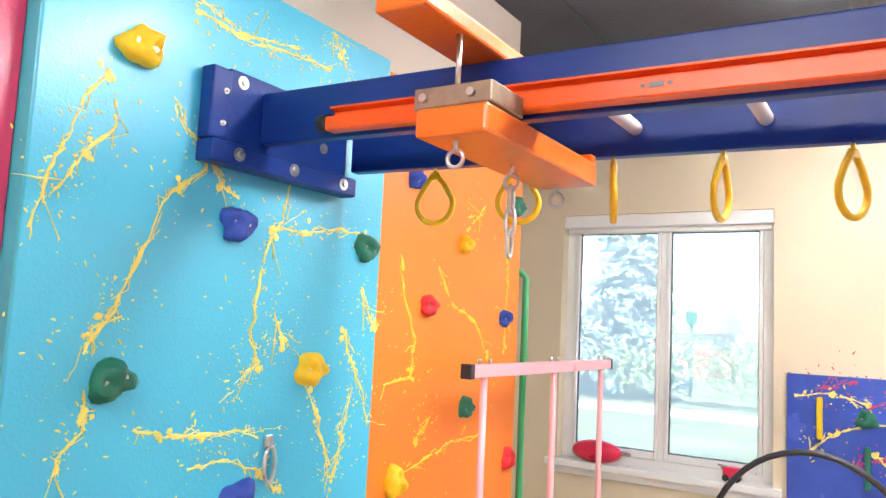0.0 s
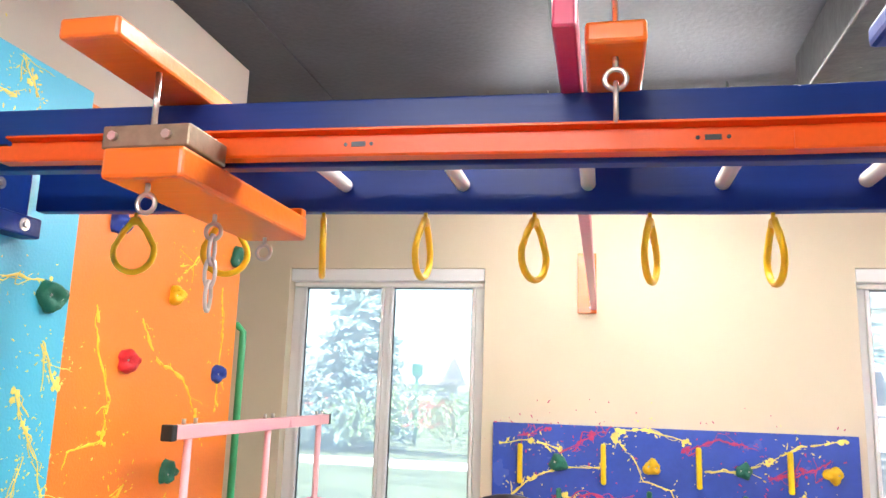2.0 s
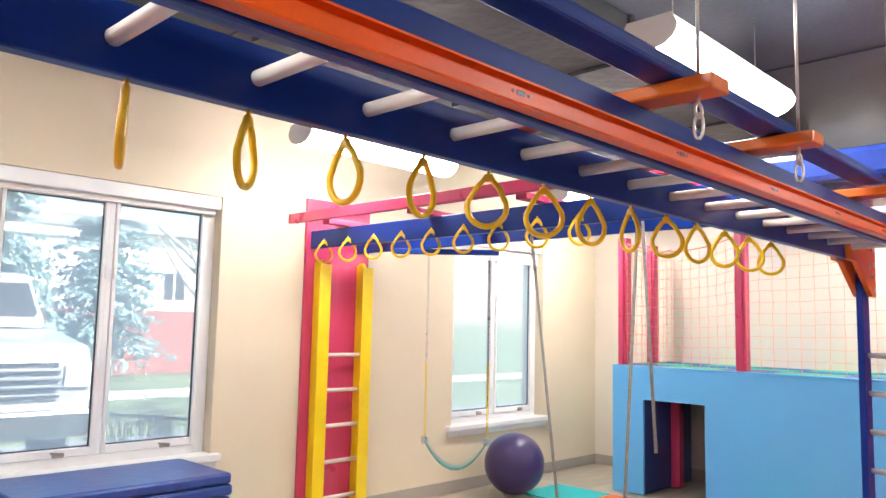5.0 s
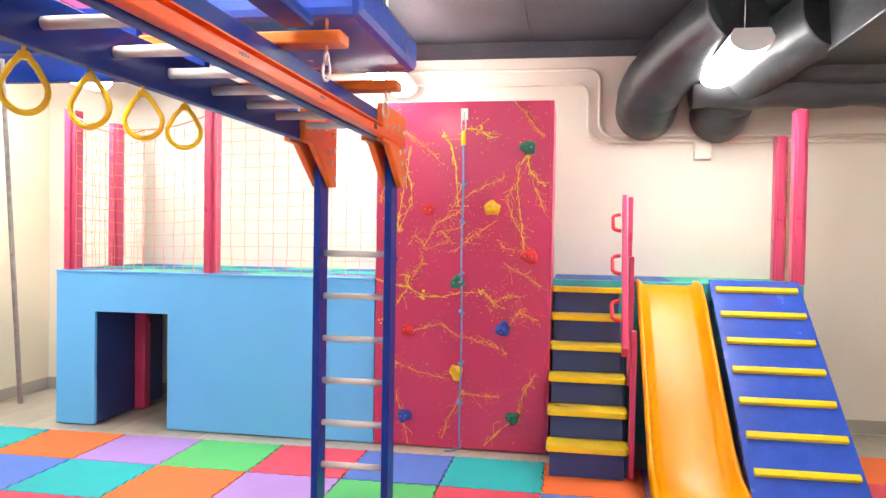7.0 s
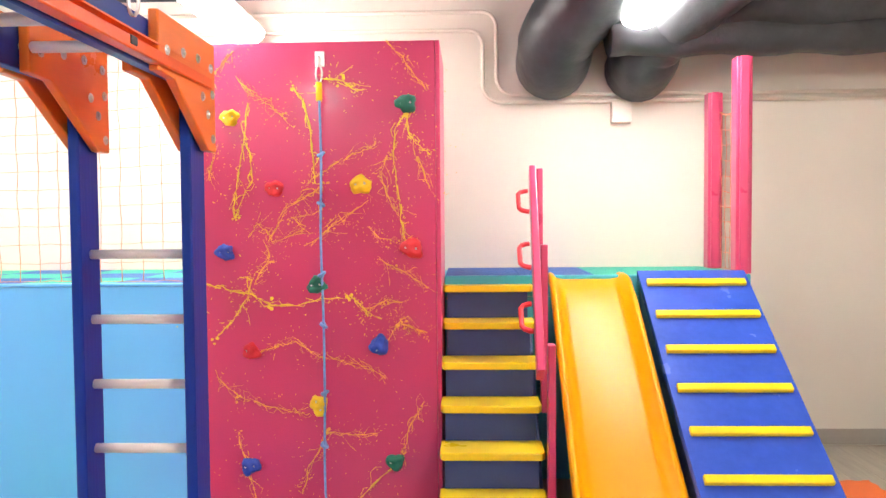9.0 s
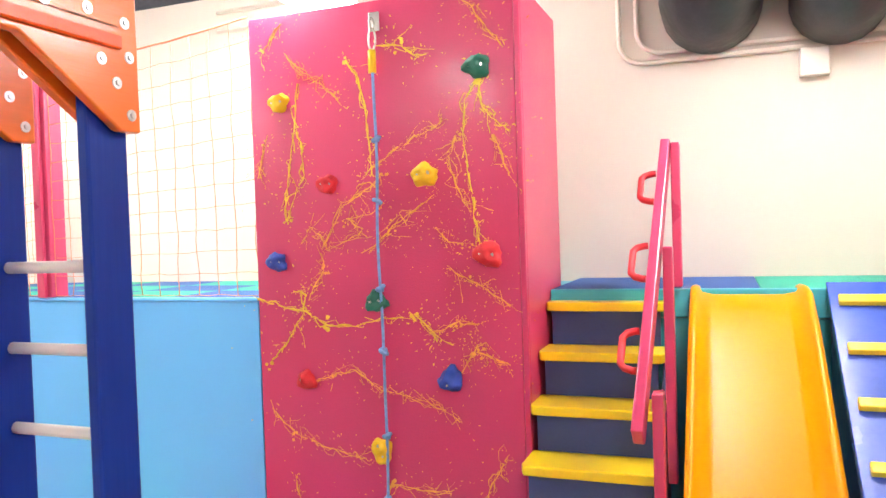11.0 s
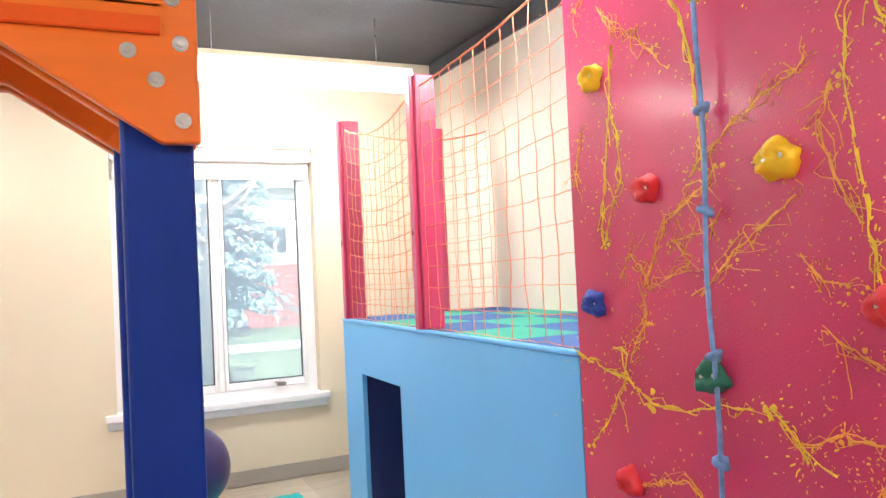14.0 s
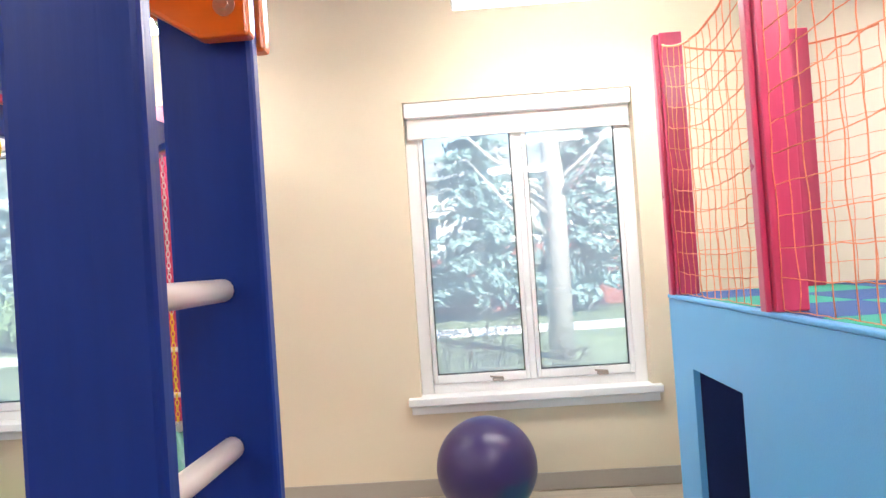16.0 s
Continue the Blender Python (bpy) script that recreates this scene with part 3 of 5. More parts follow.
# ---- play platform ----
DECK = 1.19
plat = thing("play_platform", (0.5, 2.4, 0), "sky blue painted play platform with a crawl opening", "platform")
bm = bmesh.new()
grid_wall(bm, 1.226, 3.76, 0.003, DECK - 0.02, [(2.83, 3.435, 0.003, 0.875)], lambda a, b, c, d: box(bm, 0.002, 0.03, a, b, c, d))
part("front_panel", bm, "sky_blue", plat)
bm = bmesh.new()
box(bm, -0.004, 0.034, 1.226, 3.764, DECK - 0.018, DECK, 0.006)
part("front_edge", bm, "sky_blue", plat)
part("end_panel", bbox(0.031, EAST - 0.015, 3.73, 3.758, 0.003, DECK - 0.02, bevel=0.004), "sky_blue", plat)
for y in (2.80, 3.46):
    part("inner_panel", bbox(0.031, 1.0, y - 0.012, y + 0.012, 0.003, DECK - 0.04), "navy_dark", plat)
part("inner_post", bbox(0.55, 0.64, 3.35, 3.44, 0.003, DECK - 0.045, bevel=0.004), "pink", plat)
part("deck", bbox(0.036, EAST - 0.003, 1.226, 3.755, DECK - 0.035, DECK - 0.015), "teal", plat)
south_deck = thing("slide_platform", (0.76, -0.9, 0), "teal edged platform at the head of slide and steps", "platform")
part("front_edge", bbox(0.40, 0.43, -1.77, -0.03, DECK - 0.12, DECK, bevel=0.006), "teal", south_deck)
part("front_panel", bbox(0.42, 0.44, -1.74, -0.03, 0.003, DECK - 0.125), "teal", south_deck)
part("deck", bbox(0.432, EAST - 0.003, -1.76, -0.03, DECK - 0.035, DECK - 0.015), "teal", south_deck)
part("end_panel", bbox(0.432, EAST - 0.015, -1.77, -1.75, 0.003, DECK - 0.04), "teal", south_deck)
back_deck = part("back_deck", bbox(0.664, EAST - 0.003, -0.028, 1.224, DECK - 0.035, DECK - 0.015), "teal", south_deck)


def foam_pad(x0, x1, y0, y1, z0, z1, colour, parent):
    return part("foam_pad", bbox(x0, x1, y0, y1, z0, z1, bevel=0.004), colour, parent)


k = 0
for i, x in enumerate((0.036, 0.40, 0.76)):
    for j in range(5):
        y0 = 1.228 + j * 0.505
        foam_pad(x, min(x + 0.36, EAST - 0.004), y0, y0 + 0.504, DECK - 0.014, DECK + 0.001, ("deck_blue", "deck_green")[(i + j) % 2], plat)
for j in range(4):
    y0 = -1.75 + j * 0.43
    foam_pad(0.433, EAST - 0.004, y0, y0 + 0.428, DECK - 0.014, DECK + 0.001, ("deck_green", "deck_blue")[(j // 2) % 2], south_deck)


def net_post(x, y, top, w=0.075):
    """A grooved raspberry post."""
    t = thing("net_post", (x, y, DECK), "raspberry painted grooved wooden post on the platform", "post", "net posts")
    bm = bmesh.new()
    box(bm, x - w, x + w, y - 0.045, y + 0.045, DECK + 0.002, top, 0.006)
    part("upright", bm, "pink", t)
    bm = bmesh.new()
    box(bm, x - w - 0.022, x - w - 0.001, y - 0.02, y + 0.03, DECK + 0.002, top, 0.004)
    part("batten", bm, "pink", t)


for x, y, top in ((0.06, 3.66, 2.42), (0.05, 2.50, 2.42), (0.66, 3.69, 2.40), (0.45, -1.73, 2.42), (0.95, -1.73, 2.30)):
    net_post(x, y, top, 0.045 if x > 0.2 else 0.052)


def net(name, a, b, low, high, sag, n_across, n_up, label):
    """Knotted orange cord net between two uprights, with a sagging head rope."""
    t = thing(name, a, label, "net")
    rng = random.Random(n_across)
    a, b = Vector(a), Vector(b)

    def place(f, g):
        zt = high[0] + (high[1] - high[0]) * f - sag * 4 * f * (1 - f)
        p = a.lerp(b, f)
        w = 0.010 * noise.noise(Vector((f * 9, g * 9, n_across)))
        return Vector((p.x + w, p.y + 0.012 * noise.noise(Vector((g * 7, f * 8, 4))), low + (zt - low) * g + 0.008 * noise.noise(Vector((f * 30, g * 20, 1)))))
    bm = bmesh.new()
    for i in range(n_across + 1):
        tube(bm, [place(i / n_across, j / (n_up * 2)) for j in range(n_up * 2 + 1)], 0.002, 4)
    for j in range(n_up):
        tube(bm, [place(i / (n_across * 2), j / n_up) for i in range(n_across * 2 + 1)], 0.002, 4)
    part("mesh", bm, "net", t)
    part("head_rope", tube(bmesh.new(), [place(i / 30, 1.0) for i in range(31)], 0.005, 6), "net", t)


net("safety_net", (0.02, 1.23, DECK), (0.02, 2.45, DECK), DECK + 0.01, (2.46, 2.36), 0.02, 11, 12, "orange knotted cord safety net beside the tower")
net("safety_net", (0.02, 2.55, DECK), (0.02, 3.61, DECK), DECK + 0.01, (2.36, 2.36), 0.10, 13, 12, "orange knotted cord safety net between two posts")
net("safety_net", (0.14, 3.68, DECK), (1.05, 3.68, DECK), DECK + 0.01, (2.36, 2.40), 0.06, 10, 12, "orange knotted cord safety net along the platform end")
net("safety_net", (0.47, -1.76, DECK), (0.97, -1.76, DECK), DECK + 0.01, (2.2, 2.2), 0.06, 6, 10, "pale cord safety net between two posts")

# ---- steps ----
steps = thing("platform_steps", (0, -0.28, 0), "dark navy box steps with yellow treads", "steps")
for k in range(6):
    x, z = -0.515 + 0.165 * k, 0.206 + 0.187 * k
    bm = bmesh.new()
    prism(bm, [(x, -0.035), (x + 0.03, -0.022), (x + 0.215, -0.022), (x + 0.215, -0.53), (x + 0.03, -0.53), (x, -0.515)], "z", z - 0.038, z, 0.006)
    part("tread", bm, "yellow", steps)
    part("riser", bbox(x + 0.04, x + 0.062, -0.50, -0.045, 0.003 if k == 0 else z - 0.187 + 0.002, z - 0.04), "navy_dark", steps)
for y in (-0.062, -0.515):
    bm = bmesh.new()
    prism(bm, [(-0.43, 0.003), (-0.43, 0.05), (0.398, 0.94), (0.398, 0.003)], "y", y - 0.008, y + 0.008)
    part("side_board", bm, "navy_dark", steps)

# ---- stair rail with three grab handles ----
rail = thing("stair_rail", (0.1, -0.55, 0), "raspberry stair rail boards with red grab handles", "handrail")


def board(parent, name, p, q, w, t, material, bevel=0.006):
    """A board between two points, w wide in the upright plane and t thick."""
    p, q = Vector(p), Vector(q)
    d = (q - p)
    bm = bmesh.new()
    box(bm, -d.length / 2, d.length / 2, -t / 2, t / 2, -w / 2, w / 2, bevel)
    x = d.normalized()
    y = Vector((0, 1, 0)) if abs(x.y) < 0.8 else Vector((1, 0, 0))
    z = x.cross(y).normalized()
    y = z.cross(x)
    rot = Matrix((x, y, z)).transposed().to_4x4()
    bmesh.ops.transform(bm, matrix=Matrix.Translation((p + q) / 2) @ rot, verts=bm.verts)
    return part(name, bm, material, parent)


board(rail, "top_rail", (0.42, -0.535, 1.79), (-0.50, -0.492, 0.80), 0.09, 0.038, "pink")
board(rail, "post", (0.40, -0.573, 1.2), (0.40, -0.573, 1.80), 0.07, 0.036, "pink")
board(rail, "post", (0.02, -0.56, 0.5), (0.02, -0.56, 1.38), 0.07, 0.036, "pink")
board(rail, "post", (-0.42, -0.55, 0.01), (-0.42, -0.55, 0.93), 0.07, 0.036, "pink")
for s in (0.18, 0.47, 0.76):
    c = Vector((0.42, -0.512, 1.79)).lerp(Vector((-0.50, -0.469, 0.80)), s)
    d = Vector((-1.12, 0, -1.06)).normalized()
    pts = [c - d * 0.085 + Vector((0, 0.004, 0))] + [c + d * 0.085 * math.cos(a) * -1 + Vector((0, 0.055 * min(1, 1.5 * math.sin(a)) + 0.004, 0)) for a in [math.pi * (i + 0.5) / 9 for i in range(9)]] + [c + d * 0.085 + Vector((0, 0.004, 0))]
    part("grab_handle", tube(bmesh.new(), pts, 0.013, 8), "h_red", rail, "red moulded grab handle")

# ---- slide ----
slide = thing("play_slide", (-0.3, -0.85, 0), "yellow moulded plastic slide with raised sides", "slide")
bm = bmesh.new()
run = [(0.46, 1.175), (0.38, 1.165), (0.28, 1.11), (0.1, 0.96), (-0.2, 0.70), (-0.5, 0.43), (-0.75, 0.215), (-0.95, 0.10), (-1.15, 0.06), (-1.3, 0.05)]
cross = [(-1.0, 0.0, 0.02), (-1.0, 0.09, 0.02), (-0.93, 0.115, 0.0), (-0.86, 0.09, 0.0), (-0.8, 0.03, 0.0), (-0.6, 0.0, 0.0), (0.6, 0.0, 0.0), (0.8, 0.03, 0.0), (0.86, 0.09, 0.0), (0.93, 0.115, 0.0), (1.0, 0.09, 0.02), (1.0, 0.0, 0.02)]
rows = []
for i, (x, z) in enumerate(run):
    f = i / (len(run) - 1)
    half = 0.215 + 0.045 * f
    lip = (0.25, 0.35, 0.75)[i] if i < 3 else 1.0
    rows.append([bm.verts.new((x + 0.4 * w * lip, -0.84 - 0.03 * f - c * half, z + w * lip)) for c, w, _ in cross])
under = [[bm.verts.new(p.co + Vector((-0.012, 0, -0.02))) for p in r] for r in rows]
for i in range(len(rows) - 1):
    for j in range(len(cross) - 1):
        bm.faces.new((rows[i][j], rows[i][j + 1], rows[i + 1][j + 1], rows[i + 1][j])).smooth = True
        bm.faces.new((under[i][j + 1], under[i][j], under[i + 1][j], under[i + 1][j + 1])).smooth = True
    for j in (0, len(cross) - 1):
        bm.faces.new((rows[i][j], rows[i + 1][j], under[i + 1][j], under[i][j]))
for i in (0, len(rows) - 1):
    for j in range(len(cross) - 1):
        bm.faces.new((rows[i][j], rows[i][j + 1], under[i][j + 1], under[i][j]))
bmesh.ops.recalc_face_normals(bm, faces=bm.faces)
part("chute", bm, "slide", slide)
part("foot", bbox(-1.28, -0.98, -1.12, -0.63, 0.003, 0.032, bevel=0.006), "slide", slide)

# ---- cleated ramp ----
ramp = thing("climbing_ramp", (-0.4, -1.42, 0), "glossy royal blue ramp with yellow wooden cleats", "ramp")
bm = bmesh.new()
prism(bm, [(0.395, 1.178), (-1.19, 0.003), (-1.24, 0.003), (-1.24, 0.02), (0.38, 1.215), (0.395, 1.215)], "y", -1.725, -1.125, 0.003)
part("ramp_board", bm, "royal", ramp)
for y in (-1.712, -1.150):
    bm = bmesh.new()
    prism(bm, [(0.39, 1.17), (-1.13, 0.04), (-1.0, 0.003), (0.39, 0.003)], "y", y - 0.01, y + 0.01)
    part("side_panel", bm, "navy_dark", ramp)
slope = math.atan2(1.195, 1.62)
for k in range(8):
    f = 0.058 + k * 0.126
    p, q = Vector((0.38, 0, 1.215)), Vector((-1.24, 0, 0.02))
    c = p.lerp(q, f) + Vector((-math.sin(slope), 0, math.cos(slope))) * 0.014
    bm = bmesh.new()
    box(bm, c.x - 0.021, c.x + 0.021, -1.695, -1.155, c.z - 0.013, c.z + 0.013, 0.005, Matrix.Rotation(-slope, 4, "Y"))
    part("cleat", bm, "yellow", ramp)

# ---- monkey bars ----
S0, S1, N0, N1, BB, BT = 0.772, 0.812, 1.16, 1.20, 1.968, 2.11
bars = thing("monkey_bars", (-4.8, 0.98, 0), "navy wooden monkey bars with pale dowel rungs and orange gussets", "monkey bars")
RISE = 0.03


def lift(x):
    """The height by which the beams rise towards the wall bracket."""
    return RISE * max(0.0, (-6.5 - x) / 1.87)


for name, y0, y1 in (("south_beam", S0, S1), ("north_beam", N0, N1)):
    part(name, prism(bmesh.new(), [(-8.37, BB + RISE), (-6.5, BB), (-1.228, BB), (-1.228, BT), (-6.5, BT), (-8.37, BT + RISE)], "y", y0, y1, 0.005), "navy", bars)
x = -7.765
while x < -1.45:
    part("rung", tube(bmesh.new(), [(x, S1 - 0.002, 2.035 + lift(x)), (x, N0 + 0.002, 2.035 + lift(x))], 0.0175, 14), "dowel", bars)
    x += 0.3032
for y0, y1 in ((S0 + 0.006, S1 + 0.004), (N0 + 0.006, N1 + 0.004)):
    part("post", bbox(-1.378, -1.238, y0, y1, 0.004, BB - 0.002, bevel=0.008), "navy_up", bars)
for k in range(6):
    z = 1.40 - 0.2305 * k
    part("ladder_rung", tube(bmesh.new(), [(-1.303, S1 + 0.002, z), (-1.303, N0 + 0.008, z)], 0.017, 14), "dowel", bars)
    for y, s in ((N1 + 0.005, 1),):
        bm = bmesh.new()
        bmesh.ops.create_icosphere(bm, subdivisions=2, radius=0.009, matrix=Matrix.Translation((-1.303, y + 0.002, z)) @ Matrix.Diagonal((1, 0.6, 1, 1)))
        part("screw", bm, "steel", bars)
for y in (S0, N0):
    for front in (True, False):
        a, b = (y - 0.034, y - 0.001) if front else (y + 0.046, y + 0.079)
        bm = bmesh.new()
        prism(bm, [(-1.228, BT + 0.03), (-1.228, 1.76), (-1.302, 1.76), (-1.60, 1.955), (-1.72, BB - 0.01), (-1.72, BT + 0.03)], "y", a, b, 0.006)
        g = part("gusset", bm, "orange", bars)
        if front:
            for bx, bz in ((-1.262, 1.805), (-1.31, 1.885), (-1.262, 1.96), (-1.275, 2.05), (-1.40, 2.06), (-1.36, 1.94), (-1.53, 2.05), (-1.66, 2.03)):
                bm = bmesh.new()
                tube(bm, [(bx, a - 0.003, bz), (bx, a + 0.004, bz)], 0.016, 14)
                tube(bm, [(bx, a - 0.008, bz), (bx, a, bz)], 0.008, 6)
                part("bolt", bm, "steel", g)
# steel track for the trolley
track = thing("trolley_track", (-4.8, S0, 2.0), "orange painted steel trolley track along the beam", "track")
bm = bmesh.new()
PROFILE = [(S0 - 0.001, 1.978), (S0 - 0.012, 1.974), (S0 - 0.045, 1.974), (S0 - 0.048, 1.978), (S0 - 0.048, 2.008), (S0 - 0.014, 2.012), (S0 - 0.014, 2.028), (S0 - 0.034, 2.032), (S0 - 0.034, 2.037), (S0 - 0.001, 2.038)]
prism(bm, PROFILE, "x", -6.5, -1.30)
prism(bm, PROFILE, "x", -8.10, -6.5)
for v in bm.verts:
    v.co.z += lift(v.co.x)
part("channel", bm, "track", track)
for x in (-7.284, -6.632, -5.98, -5.3, -4.6, -3.95, -3.3, -2.65):
    bm = bmesh.new()
    for dx in (-0.026, 0.026):
        tube(bm, [(x + dx, S0 - 0.0495, 1.997 + lift(x)), (x + dx, S0 - 0.046, 1.997 + lift(x))], 0.004, 8)
    box(bm, x - 0.014, x + 0.014, S0 - 0.0495, S0 - 0.046, 1.992 + lift(x), 2.002 + lift(x))
    part("slot", bm, "car_dark", track, "dark fixing slot")
part("joint", bbox(-6.50, -6.495, S0 - 0.050, S0 - 0.03, 1.974, 2.007), "track", track)
bm = bmesh.new()
tube(bm, [(-8.135, S0 - 0.026, 2.024), (-8.101, S0 - 0.026, 2.023)], 0.022, 14)
part("end_stop", bm, "black", track, "black rubber end stop")
part("end_stop", bbox(-1.94, -1.90, S0 - 0.052, S0 - 0.046, 1.985, 2.01, bevel=0.003), "black", track)
# wall bracket of the bars
brk = thing("beam_bracket", (-8.39, 0.9, 1.98), "navy wooden bracket bolting the bars to the wall", "bracket")
part("foot_board", bbox(-8.407, -8.345, 0.59, 1.165, 1.918, 1.975, bevel=0.006), "navy", brk)
part("side_board", bbox(-8.407, -8.36, 0.59, 0.655, 1.977, 2.165, bevel=0.006), "navy", brk)
part("back_board", bbox(-8.407, -8.372, 0.657, 1.14, 1.977, 2.175, bevel=0.005), "navy", brk)
for x, y, z, r in ((-8.372, 0.70, 2.147, 0.018), (-8.36, 0.635, 2.105, 0.008), (-8.36, 0.63, 2.02, 0.008), (-8.345, 0.68, 1.948, 0.018), (-8.345, 0.885, 1.948, 0.018), (-8.345, 1.10, 1.948, 0.018), (-8.372, 1.03, 2.045, 0.016)):
    bm = bmesh.new()
    tube(bm, [(x - 0.001, y, z), (x + 0.003, y, z)], r, 14)
    tube(bm, [(x + 0.003, y, z), (x + 0.010, y, z)], r * 0.5, 6)
    part("bolt", bm, "steel", brk)


# ---- hanging trapeze rings ----
def teardrop(size=0.172, r=0.056):
    """A drop outline: a round foot and two straight sides up to a narrow head."""
    low = -size + r + 0.0085
    pts = [(r * math.sin(a), 0, low - r * math.cos(a)) for a in [radians(-105 + 15 * i) for i in range(15)]]
    pts += [(0.030, 0, low + 0.058), (0.013, 0, -0.030), (0.007, 0, -0.018), (-0.007, 0, -0.018), (-0.013, 0, -0.030), (-0.030, 0, low + 0.058)]
    return pts


ring = thing("trapeze_ring", (0, 0, 0), "yellow plastic teardrop ring hung from a beam", "ring", "trapeze rings")
part("loop", tube(bmesh.new(), teardrop(), 0.0085, 8, closed=True), "ring", ring)
bm = bmesh.new()
box(bm, -0.010, 0.010, -0.008, 0.008, -0.034, -0.012, 0.003)
tube(bm, [(0, 0, -0.016), (0, 0, 0.0)], 0.005, 8)
part("hanger", bm, "ring", ring)
TWIST = (10, 30, 111, 84, 63, 72, 97, 108, 66, 40, 91, 11, 131, 127, -19, 64, 118, -31, 98, 113, 111)
rng = random.Random(4)
for k, twist in enumerate(TWIST):
    x = -8.066 + 0.2705 * k if k < 8 else -5.91 + 0.2606 * (k - 8)
    spot = pose(x, 1.18, BB + lift(x), rng.uniform(-2, 2), rng.uniform(-3, 3), twist)
    if k:
        copy_thing(ring, spot)
    else:
        ring.matrix_basis = spot


# ---- arms, planks and trolley over the bars ----
def eye_bolt(parent, x, y, z, chain=0):
    bm = bmesh.new()
    tube(bm, [(x, y, z + 0.01), (x, y, z - 0.02)], 0.005, 8)
    tube(bm, [(x + 0.018 * math.cos(a), y, z - 0.038 + 0.018 * math.sin(a)) for a in [2 * math.pi * i / 14 for i in range(14)]], 0.0048, 7, closed=True)
    part("eye_bolt", bm, "steel", parent)
    for k in range(chain):
        bm = bmesh.new()
        zc = z - 0.078 - k * 0.05
        f = k % 2
        tube(bm, [(x + (0.012 * math.cos(a) if f else 0), y + (0 if f else 0.012 * math.cos(a)), zc + 0.033 * math.sin(a)) for a in [2 * math.pi * i / 14 for i in range(14)]], 0.0045, 7, closed=True)
        part("link", bm, "steel", parent)


def cross_arm(x, w=0.05, material="orange", y0=0.56, y1=1.32, chain=1):
    t = thing("cross_arm", (x, 0.95, BT), "orange wooden cross arm with eye bolt over the bars", "arm", "cross arms")
    part("arm_board", bbox(x - w, x + w, y0, y1, BT + 0.001, BT + 0.04, bevel=0.007), material, t)
    eye_bolt(t, x, y0 + 0.06, BT, chain)
    part("rod", tube(bmesh.new(), [(x, y0 + 0.06, BT + 0.042), (x, y0 + 0.06, TOP + 0.006)], 0.005, 6), "steel", t)


for x in (-6.80, -6.165, -4.72, -4.02, -2.92, -2.15):
    cross_arm(x)
pink_arm = thing("wall_brace", (-6.88, 2.6, BT), "raspberry brace board from the bars to the wall", "brace")
part("brace_board", bbox(-6.90, -6.862, 0.50, NORTH - 0.03, BT + 0.003, BT + 0.09, bevel=0.005), "pink", pink_arm)
part("wall_plate", bbox(-6.992, -6.863, NORTH - 0.028, NORTH - 0.001, 2.09, 2.51, bevel=0.004), "orange", pink_arm, "orange wall plate")
for z in (2.13, 2.17, 2.24, 2.46):
    part("bolt", tube(bmesh.new(), [(-6.90, NORTH - 0.028, z), (-6.90, NORTH - 0.034, z)], 0.012, 10), "steel", pink_arm)
# upper plank over the arms
plank = thing("upper_plank", (-4.3, 0.6, 2.16), "navy plank lying over the cross arms", "plank")
part("plank_board", bbox(-6.37, -2.98, 0.64, 0.74, BT + 0.043, BT + 0.083, bevel=0.01), "navy", plank)
pad = thing("blue_crash_pad", (-2.2, 0.8, 2.2), "blue vinyl pad lying on the cross arms", "pad")
part("cushion", bbox(-2.95, -2.08, 0.50, 1.25, BT + 0.085, BT + 0.23, bevel=0.03), "royal", pad)
trolley = thing("zip_trolley", (-7.68, 0.95, 1.98), "orange trolley beam with steel clamp and eye bolts", "trolley")
part("trolley_beam", bbox(-7.72, -7.555, 0.56, 1.15, 1.905, 1.965, bevel=0.008), "orange", trolley)
bm = bmesh.new()
box(bm, -7.735, -7.555, 0.575, 0.715, 1.9675, 2.012, 0.004)
part("clamp", bm, "bronze", trolley, "dull steel clamp plate")
for x in (-7.71, -7.60):
    part("bolt", tube(bmesh.new(), [(x, 0.575, 1.99), (x, 0.567, 1.99)], 0.009, 8), "steel", trolley)
part("rod", tube(bmesh.new(), [(-7.66, 0.62, 2.012), (-7.66, 0.62, 2.135)], 0.006, 8), "steel", trolley)
for y, c in ((0.60, 0), (0.85, 3), (1.10, 0)):
    eye_bolt(trolley, -7.645, y, 1.905, c)
part("stop_block", bbox(-7.715, -7.56, 1.12, 1.15, 1.963, 1.985, bevel=0.004), "orange", trolley)
top_arm = thing("cross_arm", (-7.68, 0.95, 2.11), "orange wooden arm lying across the bars", "arm", "cross arms")
part("arm_board", bbox(-7.76, -7.64, 0.46, 1.32, BT + 0.022, BT + 0.062, bevel=0.007), "orange", top_arm)
for y in (0.792, 1.18):
    part("bolt", tube(bmesh.new(), [(-7.70, y, BT + 0.062), (-7.70, y, BT + 0.07)], 0.011, 8), "steel", top_arm)

